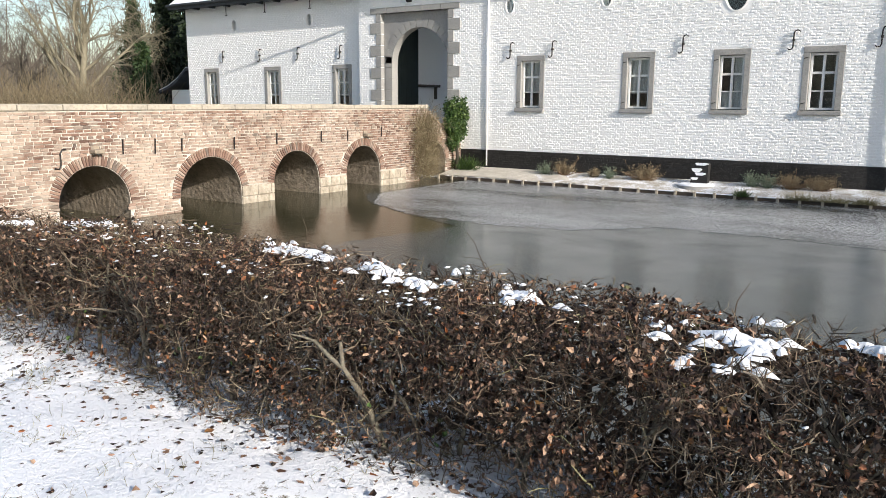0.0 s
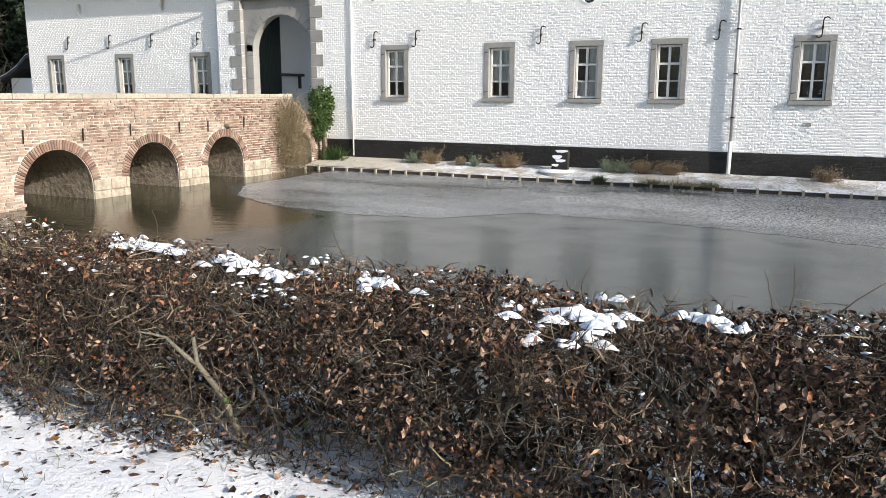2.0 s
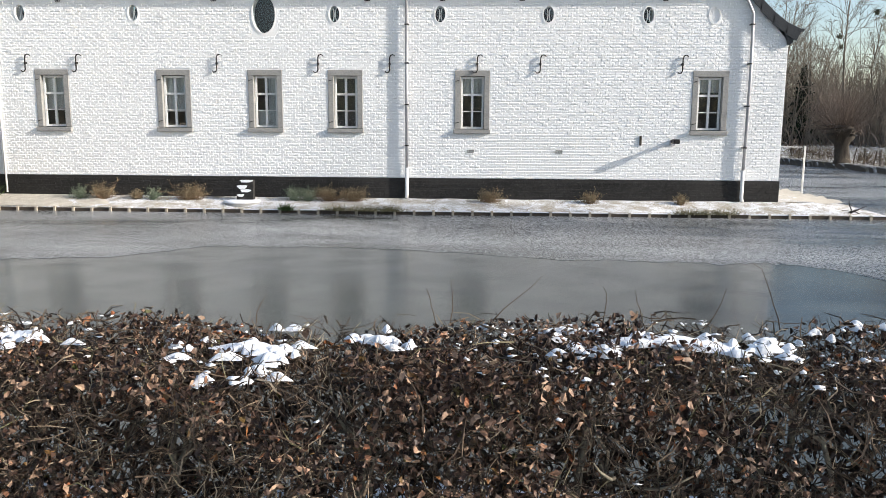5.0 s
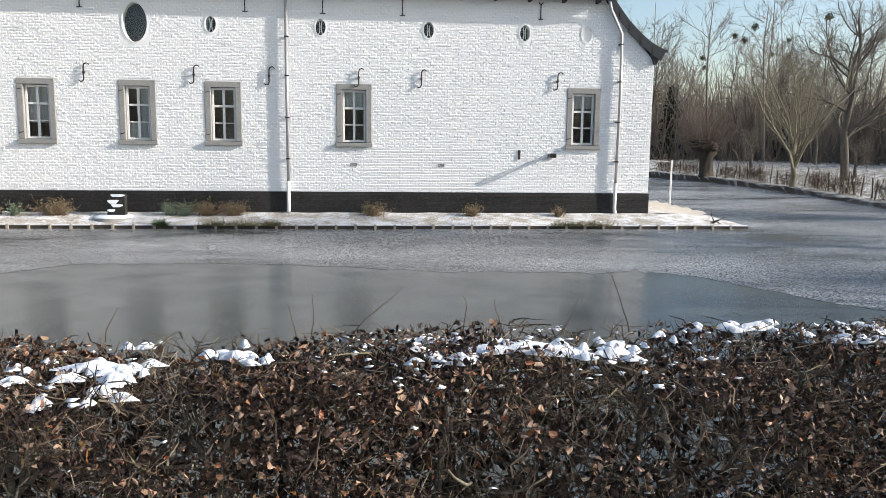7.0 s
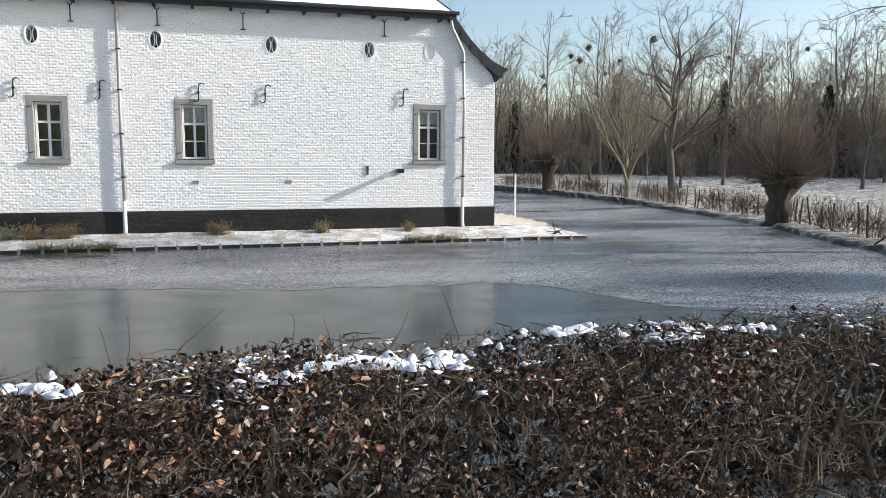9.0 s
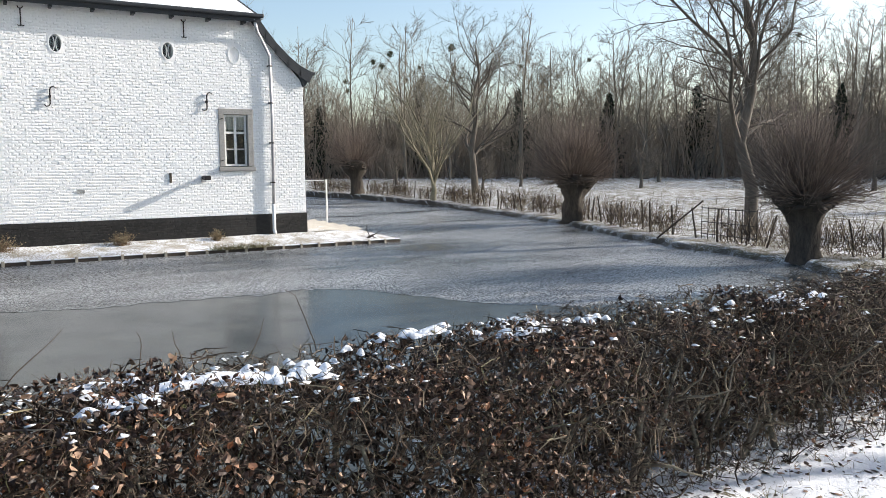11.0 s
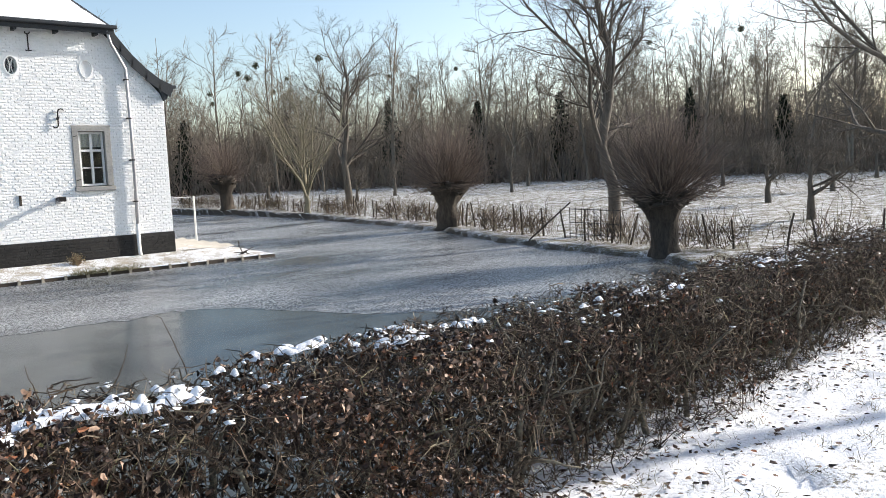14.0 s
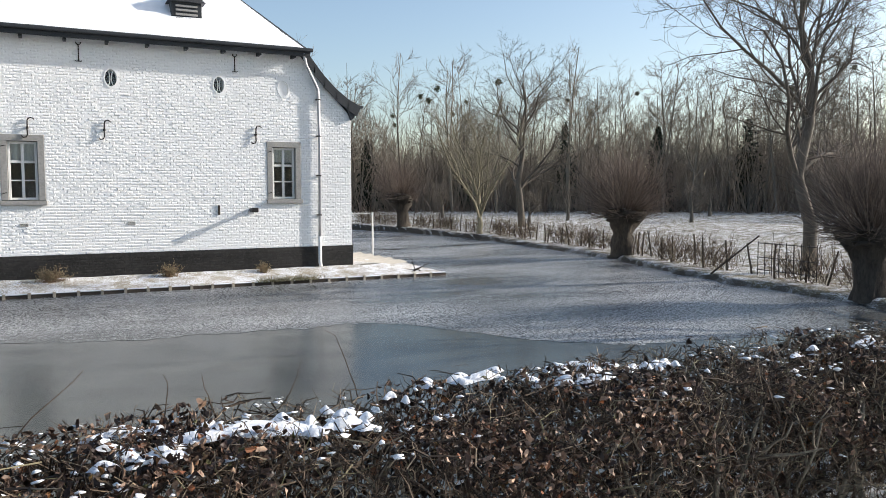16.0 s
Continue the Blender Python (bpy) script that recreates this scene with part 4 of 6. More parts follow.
part("vault_body", Geo().extrude(outline([(21.98, 1.3), (19.9, 1.72), (2.0, 1.72)]), "x", BX0, BX1 - 0.03).mesh("vaults", M_DARKSTONE), bridge, "dark blotched stone vaults under the deck")
part("face_mortar", Geo().extrude(outline([(21.98, bridge_top(21.98)), (19.9, TOPZ), (2.0, TOPZ)]), "x", BX1 - 0.03, BX1 - 0.012).mesh("face_mortar", M_MORTAR), bridge)
part("parapet_core", Geo().box(BX1 - 0.36, BX1 - 0.03, 2.0, 19.9, 1.72, TOPZ).box(BX0, BX0 + 0.36, 2.0, 21.9, 1.72, TOPZ).mesh("parapet_core", M_MORTAR), bridge)
part("deck", Geo().box(BX0 + 0.36, BX1 - 0.36, 2.0, 22.3, 1.72, 1.76).mesh("deck", M_STONE), bridge)
y = 2.0
while y < 19.9:
    L = rng.uniform(0.7, 1.05)
    e = min(y + L, 19.95)
    part("coping_stone", Geo().box(BX1 - 0.40, BX1 + 0.035, y + 0.006, e - 0.006, TOPZ, TOPZ + 0.12 + rng.uniform(-0.008, 0.008), 0.018).mesh("coping_stone", M_COPING), bridge)
    part("coping_stone", Geo().box(BX0 - 0.035, BX0 + 0.40, y + 0.006, e - 0.006, TOPZ, TOPZ + 0.12, 0.018).mesh("coping_stone_far", M_COPING), bridge)
    y = e

C, S = brick_rows(2.0, 21.95, 0.08, TOPZ - 0.01, 0.072, 0.195, 0.020, [])
keep = np.ones(len(C), bool)
RING = 0.25
for a, b, sp in ARCHES:
    r, c = (b - a) / 2, (a + b) / 2
    d = np.hypot(C[:, 0] - c, C[:, 1] - sp)
    keep &= ~(((C[:, 1] >= sp) & (d < r + RING)) | ((C[:, 1] < sp) & (np.abs(C[:, 0] - c) < r + 0.02)))
PIERS = [(11.84, 12.95), (14.68, 15.84), (17.4, 18.7)]
for a, b in PIERS:
    keep &= ~((C[:, 0] > a) & (C[:, 0] < b) & (C[:, 1] < 0.55))
keep &= C[:, 1] < np.array([bridge_top(v) for v in C[:, 0]]) - 0.03
C, S = C[keep], S[keep]
soldier = np.abs(C[:, 1] - 1.945) < 0.04
S[soldier, 0] *= 0.8
k = len(C)
out = np.abs(rng.normal(0, 0.005, k))
V, F = boxes(np.stack([BX1 - 0.012 + out, C[:, 0], C[:, 1]], 1), np.stack([np.full(k, 0.014), S[:, 0], S[:, 1]], 1), 0.006)
part("brickwork", mesh("bridge_brickwork", V, F, M_BRICK), bridge, kind="stuff")
V, F = boxes(np.array([[0.0, 0, 0]]), np.array([[0.016, 0.105, 0.027]]), 0.005)
ring_brick = mesh("ring_brick", V, F, M_BRICK_PIECE)
for a, b, sp in ARCHES:
    r, c = (b - a) / 2, (a + b) / 2
    m = int(math.pi * (r + 0.12) / 0.071)
    for i in range(m):
        t = math.pi * (i + 0.5) / m
        ob = part("brick", ring_brick, bridge)
        ob.matrix_basis = pose(BX1 - 0.006 + rng.uniform(0, 0.006), c - (r + 0.122) * math.cos(t), sp + (r + 0.122) * math.sin(t), math.degrees(math.pi - t), 0, 0)
for a, b in PIERS:
    for lo, hi in ((-0.1, 0.28), (0.29, 0.55)):
        u = a
        while u < b - 0.02:
            e = min(b, u + rng.uniform(0.35, 0.6))
            part("pier_stone", Geo().box(BX1 - 0.03, BX1 + 0.03, u + 0.006, e - 0.006, lo, hi, 0.02).mesh("pier_stone", M_PALE), bridge)
            u = e
for y, z, h in ((8.54, 1.70, 0.32), (9.35, 1.68, 0.34), (10.07, 1.68, 0.3), (11.63, 1.66, 0.3), (13.07, 1.72, 0.3), (14.76, 1.72, 0.3), (15.88, 1.7, 0.3), (17.45, 1.78, 0.3)):
    part("anchor_bar", Geo().tube([(BX1 + 0.03, y, z - h / 2), (BX1 + 0.035, y + 0.01, z + h / 2)], [0.016, 0.016], 6).mesh("anchor_bar", M_IRON), bridge)
part("anchor_bar", Geo().tube([(BX1 + 0.03, 6.98, 1.32), (BX1 + 0.03, 7.08, 1.30), (BX1 + 0.03, 7.12, 1.38), (BX1 + 0.03, 7.12, 1.62), (BX1 + 0.03, 7.17, 1.7), (BX1 + 0.03, 7.25, 1.7)], [0.016] * 6, 6).mesh("anchor_s", M_IRON), bridge, "S-shaped iron anchor")
for y, z in ((7.9, 1.62), (16.72, 1.7)):
    part("water_spout", Geo().box(BX1 - 0.05, BX1 + 0.2, y - 0.12, y + 0.12, z - 0.04, z + 0.05, 0.02).box(BX1 - 0.05, BX1 + 0.01, y - 0.09, y + 0.09, z + 0.05, z + 0.13).mesh("water_spout", M_DARKSTONE), bridge, "dark stone water spout")

# ---- terrace ----
nx, ny = 270, 16
TX, TT = np.meshgrid(np.linspace(-15.68, 8.9, nx), np.linspace(0, 1, ny))
TY = 20.5 + 1.55 * TT
TZ = 0.21 + 0.23 * TT + 0.012 * wavy(TX, TY, 4.0)
ids = np.arange(TX.size).reshape(TX.shape)
q = np.stack([ids[:-1, :-1], ids[:-1, 1:], ids[1:, 1:], ids[1:, :-1]], axis=-1).reshape(-1, 4)
terrace = thing("terrace", "narrow terrace under broken snow at the facade foot", "terrace", kind="structure", me=mesh("terrace", np.stack([TX.ravel(), TY.ravel(), TZ.ravel()], 1), q, M_TERRACE, True))
TX, TT = np.meshgrid(np.linspace(8.7, 11.3, 30), np.linspace(0, 1, 90))
TY = 20.5 + 22 * TT ** 1.5
TX = TX + (TX - 8.7) * 0.12 * soft(TT * 2)
TZ = 0.21 + 0.2 * np.clip((TY - 20.5) / 1.5, 0, 1) * np.clip((11.2 - TX) / 1.2, 0.05, 1) + 0.015 * wavy(TX, TY, 3.0)
ids = np.arange(TX.size).reshape(TX.shape)
q = np.stack([ids[:-1, :-1], ids[:-1, 1:], ids[1:, 1:], ids[1:, :-1]], axis=-1).reshape(-1, 4)
part("terrace_corner", mesh("terrace_corner", np.stack([TX.ravel(), TY.ravel(), TZ.ravel()], 1), q, M_TERRACE, True), terrace)


def gravel_patch(x0, x1, y0, y1, zf, label):
    X, Y = np.meshgrid(np.linspace(x0, x1, 80), np.linspace(y0, y1, 14))
    Z = zf(X, Y) + 0.022 - 0.06 * np.clip((X - (x1 - 2.5)) / 2.5, 0, 1) * (0.5 + wavy(X, Y, 5.0))
    ids = np.arange(X.size).reshape(X.shape)
    q = np.stack([ids[:-1, :-1], ids[:-1, 1:], ids[1:, 1:], ids[1:, :-1]], axis=-1).reshape(-1, 4)
    thing("gravel", label, "gravel", kind="structure", me=mesh("gravel", np.stack([X.ravel(), Y.ravel(), Z.ravel()], 1), q, M_GRAVEL, True))


gravel_patch(-15.66, -10.5, 20.55, 21.96, lambda X, Y: 0.21 + 0.23 * (Y - 20.5) / 1.55, "pale gravel free of snow beside the bridge")
gravel_patch(8.9, 11.0, 22.2, 27.0, lambda X, Y: 0.40 + 0 * X, "pale gravel round the house corner")
kerb = thing("kerb", "low kerb of dark timber boards and stakes along the water", "kerb", kind="structure")
x, stake = -15.6, Geo().box(-0.036, 0.036, -0.05, 0.03, -0.3, 0.235, 0.01).mesh("stake", M_PALE)
board = Geo().box(0, 0.548, 0.0, 0.05, -0.3, 0.2, 0.008).mesh("board", M_PLANK)
cap_snow = Geo().box(0.02, 0.53, -0.02, 0.07, 0.198, 0.225, 0.012).mesh("kerb_snow", M_SNOW)
while x < 11.2:
    part("stake", stake, kerb, at=(x, 20.46, rng.uniform(-0.02, 0.02)))
    part("board", board, kerb, at=(x, 20.46, rng.uniform(-0.015, 0.015)))
    if x > -9 and rng.random() < 0.8:
        part("snow_strip", cap_snow, kerb, at=(x, 20.46, 0))
    x += 0.55
post = thing("white_post", "thin white post on the terrace corner", "post", at=(11.2, 26.2, 0.22))
part("shaft", Geo().tube([(0, 0, -0.1), (0, 0, 1.75)], [0.034, 0.03], 10).mesh("white_shaft", M_POST), post)
part("rail", Geo().tube([(-0.1, 0, 1.72), (-2.3, 0.3, 1.72)], [0.014, 0.014], 8).mesh("white_rail", M_POST), post)

stone = thing("memorial_stone", "dark leaning memorial slab on a round base, patched with snow", "memorial", at=(-7.05, 21.3, 0.35))
part("round_base", Geo().tube([(0, 0, -0.12), (0, 0, -0.01)], [0.54, 0.52], 40).mesh("round_base", M_STONE), stone)
part("base_snow", Geo().tube([(0, 0, -0.012), (0, 0, 0.02), (0, 0, 0.045)], [0.53, 0.51, 0.40], 40).mesh("base_snow", M_SNOW, True), stone, "snow on the round base")
part("slab", Geo().extrude([(-0.20, 0.02), (0.30, 0.02), (0.31, 0.60), (0.24, 0.63), (-0.04, 0.62), (-0.08, 0.56)], "y", 0.1, 0.34).mesh("slab", M_TAR), stone)
for x, z, w, h in ((0.10, 0.595, 0.36, 0.10), (-0.01, 0.42, 0.28, 0.15), (0.08, 0.31, 0.30, 0.12), (-0.06, 0.17, 0.2, 0.1)):
    pts = [(x + w / 2 * math.cos(a) * (1 + 0.25 * math.sin(3 * a + x * 9)), z + h / 2 * math.sin(a) * (1 + 0.3 * math.cos(2 * a))) for a in np.linspace(0, 2 * math.pi, 15)[:-1]]
    part("snow_patch", Geo().extrude(pts, "y", 0.075, 0.12).mesh("slab_snow", M_SNOW), stone)


# ---- hedge beside the path ----
HX0, HX1 = -9.5, 24.0


def hedge_top(x):
    return np.interp(x, [-10, -7.5, -5, -3, -1, 0.5, 2, 4, 7, 12, 25], [1.60, 1.68, 1.82, 1.80, 1.80, 1.82, 1.85, 1.83, 1.79, 1.74, 1.71])


def hedge_front(x):
    return 1.12 + 0.09 * np.clip(x - 2.5, 0, 30) + 0.03 * np.clip(-4 - x, 0, 10)


def hedge_depth(x):
    return np.interp(x, [-10, 2, 7, 25], [0.86, 0.84, 0.72, 0.7])


def hedge_points(k, x0, x1, shell=0.55):
    """Random places in the hedge, thicker towards its clipped faces."""
    x = rng.uniform(x0, x1, k)
    d, u, v = hedge_depth(x), rng.random(k), rng.random(k)
    pick = rng.random(k)
    u = np.where(pick < shell * 0.55, u ** 2.6 * 0.5, u)
    v = np.where((pick > shell * 0.55) & (pick < shell), 1 - 0.22 * v ** 1.5, v)
    top = hedge_top(x) + 0.012 * np.sin(x * 3.1) + 0.012 * np.sin(x * 7.7 + 1)
    bulge = 0.05 * np.sin(x * 2.3) + 0.035 * np.sin(x * 5.9 + v * 4)
    round_in = 0.10 * np.clip((v - 0.8) / 0.2, 0, 1) ** 2
    y = hedge_front(x) + bulge + round_in + u * (d - round_in)
    return np.stack([x, y, 0.9 + (top - 0.9) * v], 1), u, v


hedge = thing("hedge", "clipped beech hedge with dry brown leaves and snow on top", "hedge")
# main stems
stem_x = np.concatenate([np.arange(-9.4, -4.5, 0.3), np.arange(-4.5, 2.5, 0.2), np.arange(2.5, 9, 0.13), np.arange(9, 24, 0.5)])
for x in stem_x:
    x = x + rng.uniform(-0.08, 0.08)
    y = hedge_front(x) + rng.uniform(0.12, 0.5)
    h = (hedge_top(x) - 0.9) * rng.uniform(0.7, 0.95)
    r = rng.uniform(0.009, 0.021)
    p = bent(np.array([[x, y, 0.86]]), np.array([[rng.normal(0, 0.12), rng.normal(0, 0.1), 1.0]]), np.array([h]), 7, 0.2, 0.08)[0]
    g = Geo().tube(p, np.linspace(r * 1.25, r * 0.5, 7), 7)
    stem = part("stem", g.mesh("stem", M_STEM, True), hedge)
    for j in range(3):
        q0 = p[rng.integers(2, 6)]
        side = bent(q0[None], np.array([[rng.normal(0, 0.8), rng.normal(-0.25, 0.5), 0.55]]), np.array([rng.uniform(0.2, 0.45)]), 6, 0.32, 0.05)[0]
        part("branch", Geo().tube(side, np.linspace(r * 0.7, r * 0.22, 6), 6).mesh("branch", M_STEM, True), stem)


def clip_to_hedge(paths):
    over = np.maximum(paths[:, :, 2] - (hedge_top(paths[:, :, 0]) + 0.02), 0)
    paths[:, :, 2] -= over * 0.9
    fr = hedge_front(paths[:, :, 0]) - 0.09
    paths[:, :, 1] = np.where(paths[:, :, 1] < fr, fr - (fr - paths[:, :, 1]) * 0.2, paths[:, :, 1])
    paths[:, :, 2] = np.maximum(paths[:, :, 2], 0.9)
    return paths


def hedge_twigs(k, x0, x1, lo, hi, r0, r1):
    """Crooked twigs, each with a fork."""
    P, u, v = hedge_points(k, x0, x1)
    L = rng.uniform(lo, hi, k)
    D = rng.normal(0, 0.8, (k, 3)) + np.stack([np.zeros(k), -0.4 * (1 - u), 0.35 + 0.4 * v], 1)
    paths = clip_to_hedge(bent(P - unit(D) * (L * 0.6)[:, None], D, L, 4, 0.5, 0.03))
    r = rng.uniform(r0, r1, (k, 1)) * rng.uniform(0.6, 1.3, (k, 1))
    V, F = tubes(list(paths), list(r * np.array([1.0, 0.9, 0.7, 0.4])), 3)
    side = paths[:, 1]
    D2 = unit(paths[:, 2] - paths[:, 1]) + rng.normal(0, 0.7, (k, 3))
    P2 = clip_to_hedge(bent(side, D2, L * rng.uniform(0.4, 0.8, k), 3, 0.5, 0.03))
    V2, F2 = tubes(list(P2), list(r * 0.7 * np.array([1.0, 0.75, 0.4])), 3)
    return np.concatenate([V, V2]), np.concatenate([F, F2 + len(V)])


for x0, x1, k, lo, hi in ((-9.5, -4.5, 5000, 0.08, 0.26), (-4.5, 4.5, 16000, 0.06, 0.24), (4.5, 10, 7000, 0.08, 0.30), (10, 24, 3500, 0.18, 0.45)):
    V, F = hedge_twigs(k, x0, x1, lo, hi, 0.0014, 0.0044)
    part("twig_mass", mesh("twigs", V, F, M_TWIG), hedge, kind="stuff")
# a few long shoots above the clipped top
for x, y, L, lean in ((0.05, 1.86, 0.30, 0.3), (-0.12, 1.9, 0.16, -0.1), (-0.18, 1.9, 0.13, -0.4), (1.35, 1.95, 0.28, -0.35), (-1.0, 1.9, 0.10, 0.1), (-3.6, 1.9, 0.14, 0.2), (-2.3, 1.95, 0.2, -0.4), (0.55, 1.9, 0.14, 0.2), (0.75, 1.92, 0.12, -0.3), (1.0, 1.92, 0.16, 0.9)):
    p = bent(np.array([[x, y, 1.78]]), np.array([[lean, 0.05, 1.0]]), np.array([L + 0.06]), 7, 0.16, 0.02)[0]
    part("long_shoot", Geo().tube(p, np.linspace(0.003, 0.0012, 7), 5).mesh("long_shoot", M_TWIG), hedge)


def leaf_field(k, x0, x1, size, bias):
    P, u, v = hedge_points(k, x0, x1, 0.75)
    n = np.sin(P[:, 0] * 3.3 + 2 * np.sin(P[:, 2] * 5)) + np.sin(P[:, 0] * 7.1 + P[:, 2] * 9) + 0.8 * np.sin(P[:, 2] * 13 + P[:, 0] * 4 + P[:, 1] * 8)
    keep = n + rng.normal(0, 0.8, k) + 0.6 * v > bias
    P = P[keep]
    P[:, 1] -= 0.03
    return leaves(P, size)


for x0, x1, k, size, bias in ((-9.5, -4.2, 11000, 0.030, 0.5), (-4.2, -1.6, 14000, 0.029, 0.7), (-1.6, 1.0, 20000, 0.034, 0.8), (1.0, 2.6, 12000, 0.032, 1.2), (2.6, 5, 9000, 0.034, 1.5), (5, 11, 9000, 0.036, 1.6), (11, 24, 7000, 0.05, 1.0)):
    V, F = leaf_field(k, x0, x1, size, bias)
    part("dry_leaves", mesh("dry_leaves", V, F, M_DRYLEAF), hedge, kind="stuff")
# old leaves held in the dark middle of the hedge
for x0, x1, k in ((-9.5, -4.5, 7000), (-4.5, 1.5, 8500), (1.5, 4.5, 4000), (4.5, 10, 9000), (10, 24, 6000)):
    x = rng.uniform(x0, x1, k)
    P = np.stack([x, hedge_front(x) + hedge_depth(x) * rng.uniform(0.45, 0.98, k), 0.88 + (hedge_top(x) - 0.95) * rng.random(k)], 1)
    V, F = leaves(P, 0.062)
    part("inner_leaves", mesh("inner_leaves", V, F, M_DRYLEAF), hedge, kind="stuff")
P, u, v = hedge_points(900, -8, 10, 0.9)
P = P[(v < 0.45) & (np.sin(P[:, 0] * 4.7) > 0.3)]
V, F = leaves(P, 0.035, up=0.0, wide=0.8)
part("ivy_leaves", mesh("hedge_ivy", V, F, M_IVY), hedge, kind="stuff")

# snow caught on the clipped top
patches = [(-3.55, 1.78, 0.36, 0.16), (-2.85, 1.68, 0.30, 0.13), (-2.45, 1.55, 0.12, 0.08), (-1.9, 1.62, 0.20, 0.12), (-0.92, 1.52, 0.24, 0.17), (-0.8, 1.36, 0.13, 0.12), (-0.4, 1.62, 0.14, 0.09), (0.38, 1.80, 0.22, 0.07),
           (0.78, 1.62, 0.33, 0.15), (0.5, 1.5, 0.1, 0.07), (1.1, 1.5, 0.12, 0.06), (1.9, 1.85, 0.22, 0.07), (2.2, 1.62, 0.13, 0.1), (2.45, 1.8, 0.14, 0.07), (2.8, 1.7, 0.12, 0.06), (4.25, 1.62, 0.26, 0.10), (-5.8, 1.75, 0.3, 0.1), (-6.6, 1.6, 0.25, 0.1), (6.3, 1.85, 0.18, 0.07)]


def snow_clump(cx, cy, rx, ry, thick, k=40, m=9):
    """A soft uneven cushion of snow with a ragged outline."""
    ph = rng.uniform(0, 6, 4)
    v, f = [], []
    base = hedge_top(cx) - 0.12 * max(0.0, (hedge_front(cx) + 0.16 - cy)) / 0.16
    for j in range(m):
        t = j / (m - 1)
        for i in range(k):
            a = 2 * math.pi * i / k
            out = 1 + 0.26 * math.sin(2 * a + ph[0]) + 0.25 * math.sin(3 * a + ph[1]) + 0.15 * math.sin(7 * a + ph[2]) + 0.09 * math.sin(13 * a + ph[3])
            r = t * (1 + (out - 1) * t * t)
            x, y = cx + rx * r * math.cos(a), cy + ry * r * math.sin(a)
            h = thick * (1 - t ** 3) * (1 + 0.45 * math.sin(x * 31 + ph[0]) * math.sin(y * 37 + ph[1]) + 0.35 * math.sin(x * 67 + ph[2]) * math.sin(y * 71 + ph[3]))
            fall = 0.35 * max(0.0, hedge_front(x) + 0.16 - y) ** 1.0
            v.append((x, y, base - 0.010 + h - 0.02 * t * t - fall))
    for j in range(m - 1):
        for i in range(k):
            f.append((j * k + i, j * k + (i + 1) % k, (j + 1) * k + (i + 1) % k, (j + 1) * k + i))
    return mesh("snow_clump", v, f, M_SNOW, True)


for cx, cy, rx, ry in patches:
    big = 0.7 if rx > 0.3 else 0.45
    part("snow_clump", snow_clump(cx, cy, rx * big, ry * big, rng.uniform(0.010, 0.016)), hedge, "soft cushion of snow")
    for _ in range(12):
        part("snow_clump", snow_clump(cx + rng.normal(0, rx * 0.8), max(cy + rng.normal(0, ry * 0.8), hedge_front(cx) + 0.12), rng.uniform(0.015, 0.05), rng.uniform(0.012, 0.032), rng.uniform(0.003, 0.010), 20, 6), hedge)


def flecks(P, lo, hi):
    """Small lumps of snow."""
    k = len(P)
    ico = np.array([(0, 0, 1), (0.9, 0, 0.2), (0.28, 0.85, 0.2), (-0.72, 0.53, 0.2), (-0.72, -0.53, 0.2), (0.28, -0.85, 0.2), (0, 0, -0.45)]) * np.array([1, 1, 0.5])
    s = rng.uniform(lo, hi, (k, 1, 1)) * rng.uniform(0.6, 1.5, (k, 1, 3)) * np.array([1, 1, 0.7])
    V = P[:, None] + ico[None] * s + rng.normal(0, 0.15, (k, 7, 3)) * s
    tri = np.array([(0, 1, 2), (0, 2, 3), (0, 3, 4), (0, 4, 5), (0, 5, 1), (6, 2, 1), (6, 3, 2), (6, 4, 3), (6, 5, 4), (6, 1, 5)])
    return V.reshape(-1, 3), (np.arange(k)[:, None, None] * 7 + tri[None]).reshape(-1, 3)


P, u, v = hedge_points(9000, -9, 14, 0.9)
keep = (v > 0.93) & (np.sin(P[:, 0] * 2.1) + np.sin(P[:, 0] * 5.3 + 1) + rng.normal(0, 0.8, len(P)) > -0.1)
low = (v < 0.9) & (rng.random(len(P)) < 0.035)
P = P[keep | low]
P[:, 2] = np.minimum(P[:, 2], hedge_top(P[:, 0]) - 0.012)
V, F = flecks(P, 0.006, 0.026)
part("snow_dusting", mesh("snow_flecks", V, F, M_SNOW, True), hedge, kind="stuff")

# fallen leaves and grass in the snow by the path
k = 3600
X = rng.uniform(-8, 12, k)
Y = hedge_front(X) + 0.22 - np.where(rng.random(k) < 0.6, np.abs(rng.normal(0, 0.4, k)), np.abs(rng.normal(0, 1.3, k)))
P = np.stack([X, Y, land(X, Y) + 0.005], 1)
V, F = leaves(P, 0.042, up=-0.1, wide=0.75)
V[:, 2] = np.maximum(V[:, 2] * 0.4 + 0.6 * np.repeat(P[:, 2], 8), np.repeat(P[:, 2], 8) - 0.005)
thing("fallen_leaves", "dry brown leaves scattered on the snow", "leaves", kind="stuff", me=mesh("fallen_leaves", V, F, M_DRYLEAF))
k = 7000
cx, cy = rng.uniform(-8, 10, 420), rng.uniform(-1.2, 1.3, 420)
w = rng.integers(0, 420, k)
X, Y = cx[w] + rng.normal(0, 0.06, k), cy[w] + rng.normal(0, 0.06, k)
paths = bent(np.stack([X, Y, land(X, Y) - 0.01], 1), rng.normal(0, 0.7, (k, 3)) + np.array([0, 0, 0.7]), rng.uniform(0.03, 0.1, k), 4, 0.3, -0.1)
V, F = tubes(list(paths), [np.array([0.0016, 0.0014, 0.001, 0.0005])] * k, 3)
